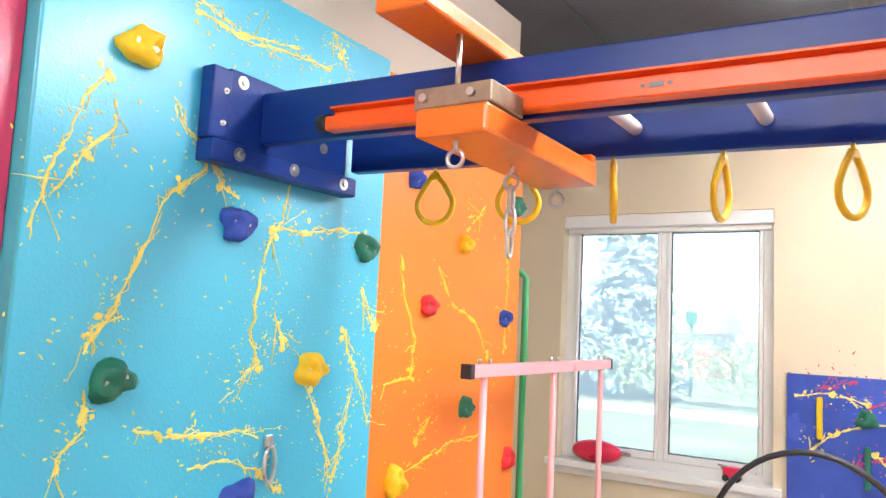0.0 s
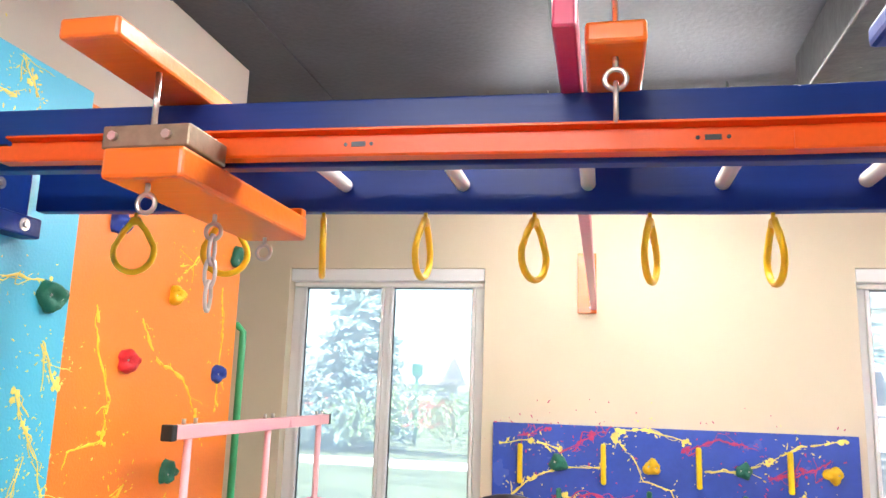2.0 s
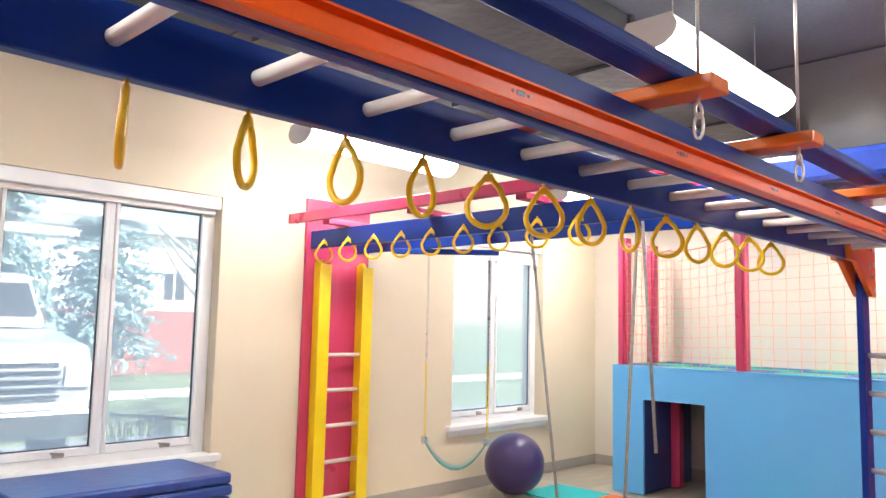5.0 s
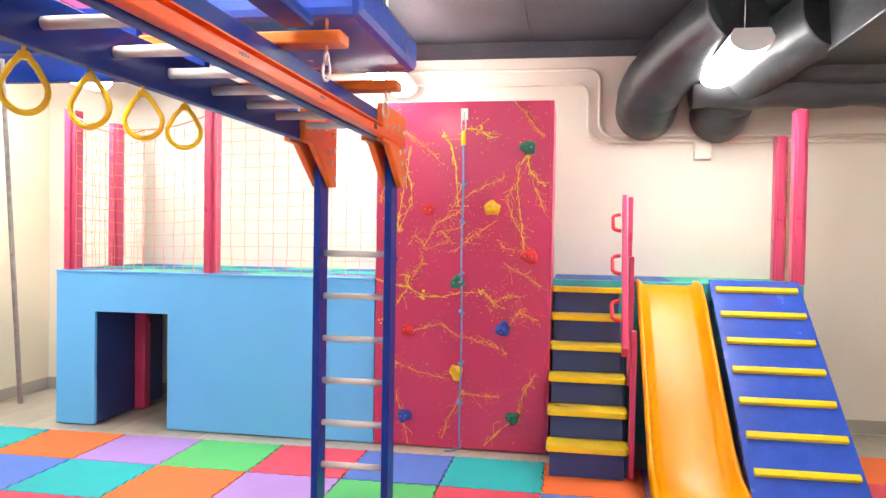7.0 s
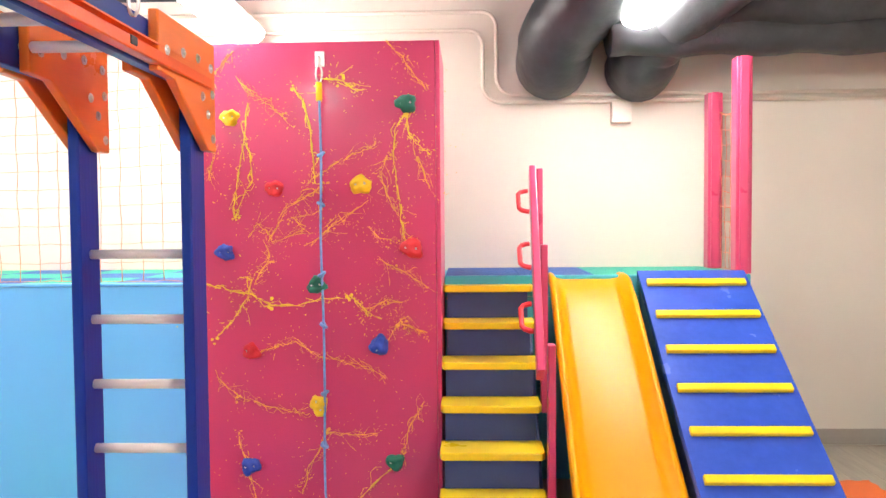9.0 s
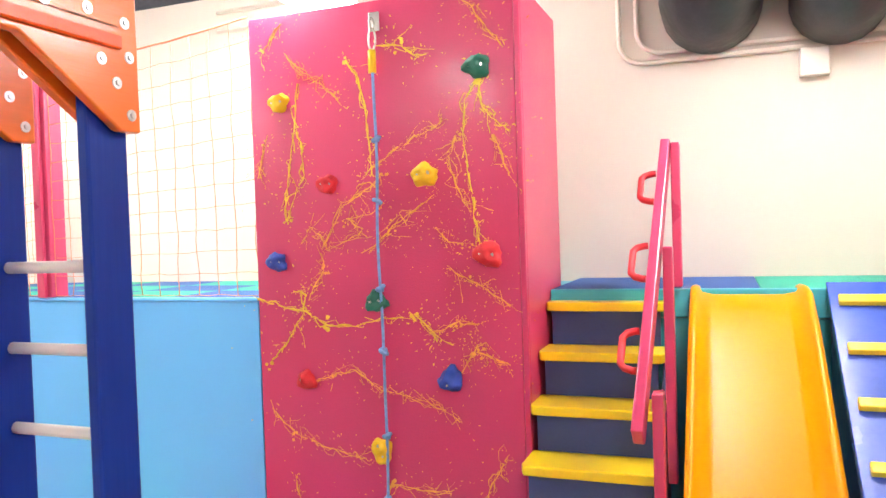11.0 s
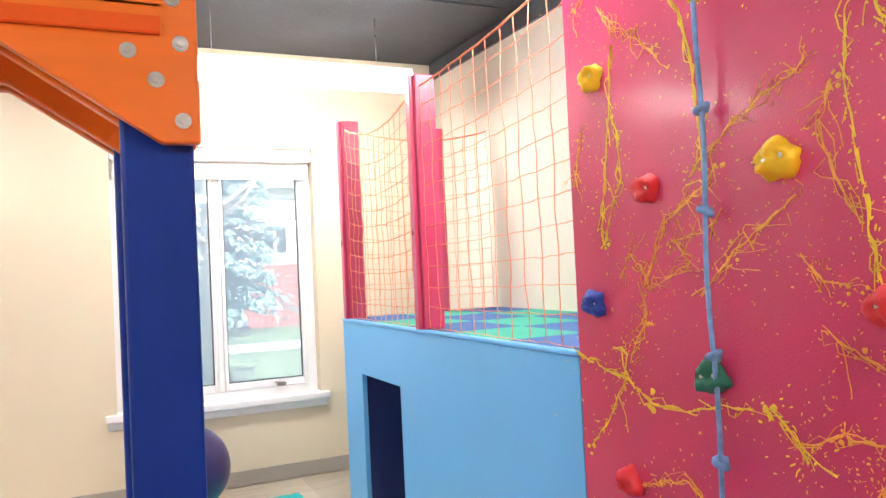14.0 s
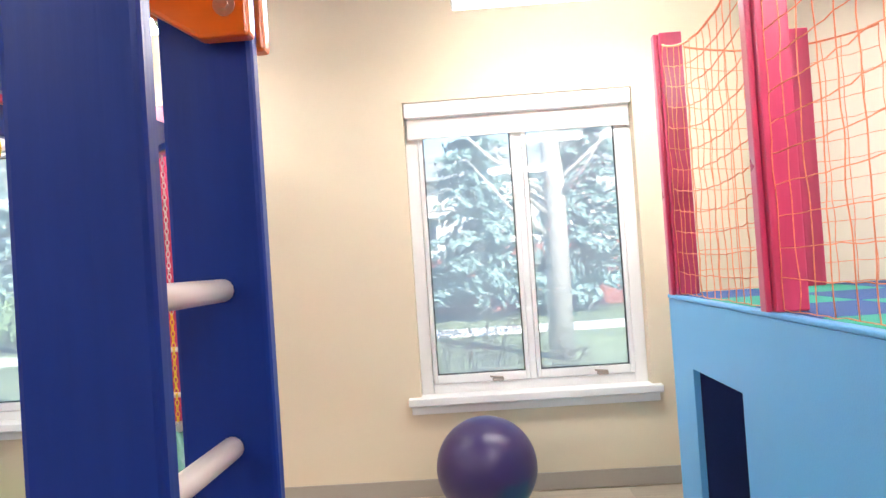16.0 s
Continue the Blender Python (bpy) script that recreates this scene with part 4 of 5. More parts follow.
# ---- west climbing panels ----
west = thing("climbing_wall", (-8.3, 0.68, 0), "turquoise climbing panel splashed with yellow paint", "climbing wall")
part("sheet", bbox(-8.585, -8.41, 0.177, 1.393, 0.003, 2.445, bevel=0.004), "cyan", west)
UPPER_DRIPS = [
    [(0.34, 2.07), (0.29, 2.0), (0.26, 1.91), (0.23, 1.84), (0.21, 1.76), (0.19, 1.68)],
    [(0.36, 2.01), (0.37, 1.95), (0.3, 1.88), (0.27, 1.82), (0.23, 1.77)],
    [(0.52, 2.06), (0.56, 2.0), (0.6, 1.97), (0.64, 1.91), (0.56, 1.85), (0.51, 1.8), (0.48, 1.7), (0.43, 1.6), (0.39, 1.52), (0.36, 1.47), (0.37, 1.43)],
    [(0.6, 1.97), (0.65, 1.93), (0.69, 1.87), (0.77, 1.84)],
    [(0.42, 1.57), (0.4, 1.52), (0.35, 1.49), (0.36, 1.45)],
    [(0.58, 2.33), (0.68, 2.31), (0.74, 2.28), (0.87, 2.3), (0.99, 2.31), (1.1, 2.31)],
    [(0.57, 2.3), (0.7, 2.29), (0.82, 2.31), (0.96, 2.33)],
    [(1.08, 2.43), (1.13, 2.38), (1.17, 2.32)],
]
LOWER_DRIPS = [
    [(0.94, 1.92), (0.92, 1.81), (0.89, 1.78), (0.85, 1.68), (0.84, 1.57), (0.83, 1.48), (0.86, 1.41)],
    [(0.9, 1.79), (1.02, 1.79), (1.17, 1.82), (1.3, 1.82)],
    [(0.91, 1.55), (0.95, 1.47)],
    [(0.86, 1.41), (0.79, 1.36)],
    [(0.35, 1.36), (0.36, 1.3), (0.35, 1.26), (0.3, 1.22), (0.31, 1.17)],
    [(0.48, 1.26), (0.57, 1.24), (0.67, 1.23), (0.81, 1.23), (0.9, 1.2)],
    [(0.65, 1.15), (0.77, 1.16), (0.9, 1.11), (0.97, 1.04)],
    [(1.07, 1.33), (1.12, 1.24), (1.17, 1.13), (1.19, 1.05)],
    [(1.22, 1.5), (1.28, 1.39), (1.34, 1.3), (1.38, 1.18)],
    [(1.28, 1.32), (1.24, 1.16), (1.21, 1.04)],
    [(1.3, 1.64), (1.38, 1.52)],
]
splash("paint_splash", west, "splash_p", "x", -8.41, UPPER_DRIPS, 11, 3, 0.022, 0.0075, 40, 1)
splash("paint_splash", west, "splash_p", "x", -8.41, LOWER_DRIPS, 13, 3, 0.024, 0.008, 45, 2)
orange = thing("climbing_wall", (-8.36, 1.82, 0), "orange climbing panel splashed with amber paint", "climbing wall")
part("sheet", bbox(-8.585, -8.475, 1.40, 2.60, 0.003, 2.445, bevel=0.004), "orange_panel", orange)
AMBER_DRIPS = [
    [(1.61, 1.79), (1.64, 1.65), (1.73, 1.48), (1.71, 1.34), (1.52, 1.31)],
    [(1.87, 1.77), (1.99, 1.62), (2.18, 1.56), (2.3, 1.42)],
    [(2.44, 1.96), (2.48, 1.75), (2.46, 1.44)],
    [(1.62, 0.97), (1.79, 1.01), (2.0, 1.06), (2.28, 1.08)],
    [(1.88, 1.2), (1.77, 1.1)],
    [(2.24, 2.06), (2.1, 1.96)],
]
splash("paint_splash", orange, "splash_y", "x", -8.475, AMBER_DRIPS, 17, 2, 0.03, 0.009, 20, 1)
crim = thing("climbing_wall", (-8.36, -0.6, 0), "crimson climbing panel splashed with amber paint", "climbing wall")
part("sheet", bbox(-8.585, -8.455, -1.10, 0.17, 0.003, 2.445, bevel=0.004), "crimson", crim)
splash("paint_splash", crim, "splash_o", "x", -8.455, [[(0.03, 2.1), (0.06, 1.8), (0.02, 1.6)], [(0.06, 1.5), (0.03, 1.3)], [(-0.2, 2.2), (-0.15, 1.7), (-0.3, 1.4)], [(-0.7, 2.0), (-0.6, 1.5), (-0.8, 1.0)]], 19, 2, 0.035, 0.007, 15, 1)
part("seam_strip", bbox(-8.48, -8.409, 0.1715, 0.1765, 0.003, 2.445), "teal", west)
for i, (c, y, z, s, r) in enumerate((("blue", 0.745, 1.78, 0.115, 0), ("green", 1.305, 1.775, 0.11, 0), ("yellow", 1.07, 1.387, 0.12, 10), ("green", 0.41, 1.378, 0.12, 20), ("yellow", 0.41, 2.15, 0.12, 0), ("blue", 0.815, 1.055, 0.115, 0))):
    hold(c, (-8.41, y, z), "x", s, r, i + 30)
for i, (c, y, z, s) in enumerate((("red", 1.80, 1.608, 0.105), ("blue", 2.45, 1.58, 0.095), ("yellow", 2.07, 1.88, 0.095), ("green", 2.12, 1.204, 0.10), ("green", 2.54, 2.11, 0.1), ("red", 2.53, 0.94, 0.1), ("blue", 1.67, 2.09, 0.1), ("yellow", 1.63, 0.97, 0.12))):
    hold(c, (-8.475, y, z), "x", s, 15 * i, i + 50)
tube_ob = thing("green_rail", (-8.46, 2.64, 0.9), "green painted steel tube standing beside the panel", "rail")
part("pipe", tube(bmesh.new(), [(-8.53, 2.64, 1.80), (-8.49, 2.64, 1.81), (-8.46, 2.645, 1.78), (-8.455, 2.645, 0.01)], 0.017, 10), "green_tube", tube_ob)
clip = thing("carabiner", (-8.4, 0.92, 1.13), "steel carabiner on a wall anchor", "carabiner")
bm = bmesh.new()
box(bm, -8.409, -8.40, 0.905, 0.935, 1.175, 1.21, 0.003)
tube(bm, [(-8.395, 0.92 + 0.02 * math.cos(a), 1.13 + 0.05 * math.sin(a)) for a in [2 * math.pi * i / 16 for i in range(16)]], 0.006, 8, closed=True)
part("ring", bm, "steel", clip)
pipe = thing("wall_pipe", (-8.4, 0.9, 2.7), "black capped pipe on a wall bracket", "pipe")
part("pipe", tube(bmesh.new(), [(-8.588, 1.10, 2.72), (-8.50, 1.17, 2.735), (-8.46, 1.20, 2.76), (-8.45, 1.17, 2.82), (-8.45, 1.05, 3.11)], 0.036, 14), "black", pipe)

# ---- low traverse panel between the windows ----
trav = thing("traverse_panel", (-6.41, NORTH, 0.7), "royal blue traverse climbing panel splashed with paint", "climbing wall")
part("sheet", bbox(-7.563, -5.263, NORTH - 0.025, NORTH - 0.001, 0.13, 1.338, bevel=0.003), "royal", trav)
PY = NORTH - 0.025
TRAVERSE_DRIPS = [
    [(-7.52, 1.2), (-7.31, 1.23), (-7.1, 1.18)],
    [(-7.44, 0.86), (-7.3, 0.98), (-7.12, 1.06), (-6.82, 1.07)],
    [(-6.75, 1.23), (-6.71, 1.31), (-6.56, 1.33), (-6.29, 1.26)],
    [(-6.75, 1.27), (-6.63, 1.14), (-6.57, 1.0), (-6.4, 0.95), (-6.32, 0.79)],
    [(-6.19, 1.08), (-5.99, 1.09), (-5.8, 1.15), (-5.61, 1.26), (-5.36, 1.3)],
    [(-5.61, 0.95), (-5.5, 0.92), (-5.53, 0.81)],
    [(-7.07, 0.88), (-6.95, 0.77)],
]
splash("paint_splash", trav, "splash_p", "-y", PY, TRAVERSE_DRIPS, 23, 2, 0.025, 0.013, 22, 2)
splash("paint_splash", trav, "splash_r", "-y", PY, [[(-7.4, 1.25), (-7.2, 1.3)], [(-7.1, 1.15), (-6.9, 1.28), (-6.8, 1.3)], [(-6.3, 1.2), (-6.1, 1.28), (-5.9, 1.24)], [(-7.2, 0.8), (-6.9, 0.9), (-6.7, 0.85)], [(-6.3, 0.8), (-6.0, 0.9), (-5.7, 0.85)], [(-5.8, 1.05), (-5.6, 1.1), (-5.45, 1.15)]], 29, 3, 0.06, 0.012, 25, 1)
for i, (c, x, z, s) in enumerate((("green", -7.118, 1.09, 0.125), ("yellow", -6.514, 1.09, 0.12), ("green", -5.948, 1.095, 0.11), ("yellow", -5.425, 1.10, 0.12))):
    hold(c, (x, PY, z), "-y", s, 0, i + 70)
for x, z, c in ((-7.373, 1.075, "yellow"), (-6.824, 1.095, "yellow"), (-6.224, 1.10, "yellow"), (-5.675, 1.10, "yellow"), (-7.114, 0.80, "green"), (-6.535, 0.81, "green"), (-5.947, 0.815, "green")):
    t = thing("grip_bar", (x, PY, z), c + " wooden grip bar screwed upright to the panel", "grip", "grip bars")
    part("bar", bbox(x - 0.017, x + 0.017, PY - 0.045, PY - 0.001, z - 0.13, z + 0.13, bevel=0.012), "yellow" if c == "yellow" else "h_green", t)

# ---- red wall ladder and ring beam ----
wl = thing("wall_ladder", (-2.7, NORTH, 1.2), "raspberry wall board with yellow ladder rails and rungs", "ladder")
part("back_board", bbox(-3.02, -2.38, NORTH - 0.03, NORTH - 0.001, 0.11, 2.5, bevel=0.004), "pink", wl)
for x in (-2.92, -2.49):
    bm = bmesh.new()
    prism(bm, [(NORTH - 0.031, 0.01), (NORTH - 0.031, 2.0), (NORTH - 0.09, 2.02), (NORTH - 0.14, 1.96), (NORTH - 0.14, 0.01)], "x", x - 0.02, x + 0.02, 0.005)
    part("side_rail", bm, "yellow", wl)
    part("face_strip", bbox(x - 0.055, x + 0.055, NORTH - 0.162, NORTH - 0.141, 0.01, 1.98, bevel=0.005), "yellow", wl)
for k in range(5):
    z = 1.275 - 0.274 * k
    part("rung", tube(bmesh.new(), [(-2.90, NORTH - 0.10, z), (-2.51, NORTH - 0.10, z)], 0.016, 12), "dowel", wl)
rb = thing("ring_beam", (-2.8, 3.0, 2.2), "navy double beam with raspberry rail and ring row", "beam")
part("beam", bbox(-2.985, -2.945, 1.24, NORTH - 0.032, 2.10, 2.24, bevel=0.005), "navy", rb)
part("beam", bbox(-2.52, -2.48, 1.24, NORTH - 0.032, 2.10, 2.24, bevel=0.005), "navy", rb)
part("top_rail", bbox(-3.22, -3.18, 1.24, NORTH - 0.06, 2.27, 2.345, bevel=0.005), "pink", rb)
for y in (1.5, 2.4, 3.3, 4.2):
    part("tie", bbox(-3.178, -2.46, y - 0.04, y + 0.04, 2.242, 2.279, bevel=0.004), "pink", rb)
small = copy_thing(ring, pose(-3.0, 4.45, 2.165, 0, 0, -40))
small.scale = (1.1, 1.1, 1.1)
for k in range(1, 9):
    c = copy_thing(ring, pose(-3.0, 4.45 - 0.29 * k, 2.165, 0, 0, (-30, -60, -40, -28, -50, -34, -44, -30)[k - 1]))
    c.scale = (1.1, 1.1, 1.1)


# ---- swing and hanging ropes ----
def chain_link_run(bm, x, y, z0, z1):
    k, z = 0, z0
    while z > z1:
        f = k % 2
        tube(bm, [(x + (0.009 * math.cos(a) if f else 0), y + (0 if f else 0.009 * math.cos(a)), z - 0.014 + 0.018 * math.sin(a)) for a in [2 * math.pi * i / 8 for i in range(8)]], 0.0028, 5, closed=True)
        z -= 0.029
        k += 1
    return bm


C1, C2 = Vector((-2.47, 3.84, 0)), Vector((-2.17, 3.49, 0))
swing = thing("sling_swing", (-2.32, 3.66, 0.6), "green rubber sling swing on two steel chains", "swing")
along = (C2 - C1).normalized()
side = Vector((-along.y, along.x, 0))
bm = bmesh.new()
box(bm, -0.50, 0.30, -0.035, 0.035, 2.06, 2.099, 0.005)
bmesh.ops.transform(bm, matrix=Matrix.Translation((C1 + C2) / 2) @ Matrix.Rotation(math.atan2(along.y, along.x), 4, "Z"), verts=bm.verts)
part("hanger_bar", bm, "navy", swing, "navy hanger bar under the beam")
for c in (C1, C2):
    part("chain", chain_link_run(bmesh.new(), c.x, c.y, 2.06, 1.25), "steel", swing)
    part("chain_sleeve", chain_link_run(bmesh.new(), c.x, c.y, 1.25, 0.70), "yellow", swing, "yellow coated chain")
    part("rivet_plate", bbox(c.x - 0.02, c.x + 0.02, c.y - 0.02, c.y + 0.02, 0.655, 0.705, bevel=0.004), "steel", swing)
bm = bmesh.new()
n = 16
rows = []
for i in range(n + 1):
    f = i / n
    c = C1.lerp(C2, f)
    z = 0.68 - 0.66 * f * (1 - f) * 1.15
    w = 0.03 + 0.05 * min(1, 4 * f * (1 - f) * 1.4)
    rows.append([bm.verts.new(c + side * (sx * w) + Vector((0, 0, z + dz))) for sx, dz in ((-1, 0), (1, 0), (1, -0.009), (-1, -0.009))])
for a, b in zip(rows, rows[1:]):
    for j in range(4):
        bm.faces.new((a[j], a[(j + 1) % 4], b[(j + 1) % 4], b[j])).smooth = True
bm.faces.new(rows[0])
bm.faces.new(rows[-1][::-1])
bmesh.ops.recalc_face_normals(bm, faces=bm.faces)
part("seat", bm, "seat", swing)
ropes = thing("rope_pair", (-2.9, 2.2, 1.2), "two grey hanging ropes hooked to the ring beam", "rope")
for y, z in ((2.54, 0.1), (1.83, 0.1), (1.80, 0.9)):
    part("cord", tube(bmesh.new(), [(-2.9, y, 2.1), (-2.88, y - (0.25 if y > 2 else -0.12 if z < 0.5 else 0.1) * (2.1 - z) / 2, z)], 0.009, 6), "grey_rope", ropes)
hook = part("hook", chain_link_run(bmesh.new(), -2.9, 2.54, 2.1, 1.95), "steel", ropes)

# ---- balls, benches and stacked mats ----
bm = bmesh.new()
bmesh.ops.create_uvsphere(bm, u_segments=48, v_segments=28, radius=0.275, matrix=Matrix.Translation((-0.93, 4.22, 0.285)))
smooth(single("exercise_ball", bm, "ball", "dark purple vinyl exercise ball on the floor", "ball"))
bm = bmesh.new()
bmesh.ops.create_uvsphere(bm, u_segments=32, v_segments=20, radius=0.16, matrix=Matrix.Translation((-8.82, NORTH - 0.01, 0.685)) @ Matrix.Diagonal((1.15, 0.45, 0.5, 1)))
smooth(single("red_cushion", bm, "red_ball", "shiny red vinyl cushion lying on the windowsill", "cushion"))
mats = thing("mat_stack", (-4.7, 4.3, 0.3), "stacked blue vinyl folding mats beside the window", "mat")
for k in range(4):
    part("mat", bbox(-5.25 + 0.02 * k, -3.98 - 0.01 * (k % 2), 3.95, 4.60, 0.335 + k * 0.07, 0.40 + k * 0.07, bevel=0.018), "mat_blue", mats)
part("base_mat", bbox(-5.2, -4.0, 3.98, 4.6, 0.004, 0.33, bevel=0.02), "tile_green", mats, "green foam block")
toy = thing("toy_car", (-7.9, NORTH + 0.02, 0.62), "small red and black toy vehicle on the sill", "toy")
part("body", bbox(-7.95, -7.84, NORTH - 0.03, NORTH + 0.03, 0.625, 0.70, bevel=0.012), "red_ball", toy)
for x in (-7.93, -7.86):
    part("wheel", tube(bmesh.new(), [(x, NORTH - 0.036, 0.63), (x, NORTH + 0.036, 0.63)], 0.022, 12), "black", toy)
arch = thing("climbing_arch", (-7.2, 3.3, 0.4), "black arched hoop with blue base beside the wall", "hoop")
part("hoop", tube(bmesh.new(), [(-7.32 + 0.50 * math.cos(a), 3.6, 0.40 + 0.59 * math.sin(a)) for a in [math.pi * i / 24 for i in range(25)]], 0.016, 10), "car_dark", arch)
for x in (-7.82, -6.82):
    part("leg", tube(bmesh.new(), [(x, 3.6, 0.004), (x, 3.6, 0.42)], 0.022, 10), "royal", arch)
# pale pink rack
rack = thing("pink_rack", (-8.28, 2.6, 0.7), "pale pink enamelled tube rack with black end caps", "rack")
part("top_bar", bbox(-8.30, -8.26, 1.82, 3.32, 1.345, 1.395, bevel=0.004), "pale_pink", rack)
part("end_cap", bbox(-8.303, -8.257, 1.785, 1.818, 1.342, 1.398, bevel=0.004), "black", rack)
part("end_cap", bbox(-8.303, -8.257, 3.322, 3.34, 1.342, 1.398, bevel=0.004), "black", rack)
for y in (1.93, 2.6, 3.22):
    part("tube_leg", tube(bmesh.new(), [(-8.28, y, 1.345), (-8.28, y, 0.004)], 0.015, 10), "pale_pink", rack)
    for d in (-0.04, 0.04):
        part("bolt", tube(bmesh.new(), [(-8.28, y + d, 1.395), (-8.28, y + d, 1.415)], 0.008, 6), "steel", rack)

# ---- ducts and conduits ----
def elbow_duct(y, top, low, r, x0, label):
    t = thing("round_duct", (x0, y, low), label, "duct")
    pts = [(x0 - 1.0, y - 0.5, top + 0.36), (x0 - 0.6, y - 0.3, top + 0.26), (x0 - 0.3, y - 0.1, top + 0.1), (x0 - 0.12, y, low + 0.12), (x0, y, low + 0.02), (x0 + 0.20, y, low)]
    bm = bmesh.new()
    fine = []
    for a, b in zip(pts, pts[1:]):
        for k in range(6):
            fine.append(Vector(a).lerp(Vector(b), k / 6))
    fine.append(Vector(pts[-1]))
    fine = [(fine[max(0, i - 2)] + fine[max(0, i - 1)] + p + fine[min(len(fine) - 1, i + 1)] + fine[min(len(fine) - 1, i + 2)]) / 5 for i, p in enumerate(fine)]
    tube(bm, fine, r, 20, radii=[r * (1 + 0.05 * noise.noise(Vector((i * 0.8, y * 3, 0)))) for i in range(len(fine))])
    part("wrap", bm, "duct", t)


elbow_duct(-0.72, 2.66, 2.52, 0.235, 0.92, "black wrapped round duct turning into the wall")
elbow_duct(-1.28, 2.60, 2.48, 0.215, 0.92, "black wrapped round duct turning into the wall")
main = thing("trunk_duct", (0.8, -2.2, 2.7), "large dark wrapped trunk duct under the ceiling", "duct")
part("wrap", tube(bmesh.new(), [(0.62, -1.0 - 0.14 * k, 2.62 + 0.012 * math.sin(k * 1.7)) for k in range(14)], 0.15, 18), "duct", main)
part("wrap", tube(bmesh.new(), [(0.55, -0.95 - 0.14 * k, 2.80 + 0.015 * math.sin(k * 1.3)) for k in range(15)], 0.20, 18), "duct", main)
box_duct = thing("box_duct", (-0.2, -2.2, 2.85), "dark painted rectangular duct with flanges", "duct")
part("casing", bbox(-1.4, 0.42, -2.85, -1.75, 2.72, TOP - 0.01, bevel=0.01), "duct", box_duct)
part("flange", bbox(0.422, 0.46, -2.88, -1.72, 2.69, TOP - 0.012, bevel=0.004), "duct", box_duct)
ceiling_duct = thing("ceiling_duct", (-3, 2.4, 2.9), "dark painted rectangular duct along the ceiling", "duct")
part("casing", bbox(-5.95, -0.6, 1.7, 2.9, 2.88, TOP - 0.01, bevel=0.01), "duct", ceiling_duct)
for x in (-4.6, -3.2, -1.8):
    part("flange", bbox(x - 0.02, x + 0.02, 1.68, 2.92, 2.86, TOP - 0.012, bevel=0.004), "duct", ceiling_duct)
dark_edge = thing("dark_fascia", (EAST, 1.5, 2.98), "dark painted band at the head of the wall", "trim", kind="structure")
part("band", bbox(EAST - 0.02, EAST - 0.001, SOUTH + 0.002, NORTH - 0.014, 2.985, TOP - 0.002), "ceiling", dark_edge)
cond = thing("wall_conduit", (EAST, -0.5, 2.3), "cream painted conduits bending along the wall", "conduit")
for o, zt, zl, yb in ((0.0, 2.88, 2.33, -0.36), (0.05, 2.76, 2.285, -0.27)):
    pts = [(EAST - 0.02, 2.2, zt), (EAST - 0.02, 0.0, zt)]
    pts += [(EAST - 0.02, yb + 0.1 * math.cos(a) + (0.0), zt - 0.1 + 0.1 * math.sin(a)) for a in [math.pi / 2 - math.pi / 2 * i / 6 for i in range(7)]]
    pts = pts[:2] + [(p[0], yb + 0.1 - (p[1] - yb), p[2]) for p in pts[2:]]
    pts += [(EAST - 0.02, yb - 0.12 * math.sin(a) + 0.0, zl + 0.12 - 0.12 * math.sin(a) * 0 - 0.12 * (1 - math.cos(a)) * 0) for a in (0,)]
    pts += [(EAST - 0.02, yb - 0.12 + 0.12 * math.cos(a), zl + 0.12 - 0.12 * math.sin(a)) for a in [math.pi / 2 * i / 6 for i in range(1, 7)]]
    pts += [(EAST - 0.02, SOUTH + 0.04, zl)]
    part("pipe", tube(bmesh.new(), pts, 0.013, 8), "conduit", cond)
    part("pipe", tube(bmesh.new(), [(EAST - 0.02, SOUTH + 0.02, zl), (-3.0, SOUTH + 0.02, zl + 0.05)], 0.013, 8), "conduit", cond)
part("junction_box", bbox(EAST - 0.05, EAST - 0.002, -1.24, -1.11, 2.14, 2.275, bevel=0.006), "conduit", cond)



# ---- outdoors ----
ground = single("ground", bbox(-400, 400, NORTH + 0.281, 600, -0.5, -0.25), "grass", "lawn and verge outside the windows", "ground", kind="structure")
single("road", bbox(-400, 400, 7.2, 11.2, -0.249, -0.235), "asphalt", "grey asphalt car park and road", "road", kind="structure")
single("pavement", bbox(-400, 400, 16.5, 18.0, -0.249, -0.2, bevel=0.01), "siding", "pale concrete pavement", "pavement", kind="structure")


def leaf_clump(bm, rng, c, r, n, size, squash=1.0):
    for k in range(n):
        d = Vector((rng.gauss(0, 1), rng.gauss(0, 1), rng.gauss(0, 1))).normalized() * r * rng.uniform(0.35, 1.0)
        p = Vector(c) + Vector((d.x, d.y, d.z * squash))
        a = Vector((rng.uniform(-1, 1), rng.uniform(-1, 1), rng.uniform(-1, 1))).normalized() * size
        b = a.orthogonal().normalized() * size * 0.5
        bm.faces.new([bm.verts.new(p - a), bm.verts.new(p + b), bm.verts.new(p + a), bm.verts.new(p - b)])


rng = random.Random(8)
bm = bmesh.new()
for k in range(46):
    leaf_clump(bm, rng, (-10.6 + k * 0.165 + rng.uniform(-0.05, 0.05), 6.35 + rng.uniform(-0.12, 0.12), 0.12 + rng.uniform(0, 0.12)), 0.36, 90, 0.035, 1.0)
single("hedge", bm, "leaf", "low leafy green hedge under the windows", "hedge", kind="stuff")
bm = bmesh.new()
for k in range(14):
    leaf_clump(bm, rng, (-14 + k * 0.42 + rng.uniform(-0.2, 0.2), 19.5 + rng.uniform(-0.4, 0.4), 0.6 + rng.uniform(0, 0.5)), 0.75, 110, 0.09)
single("far_shrubs", bm, "leaf", "rounded green shrubs across the road", "shrub", kind="stuff")


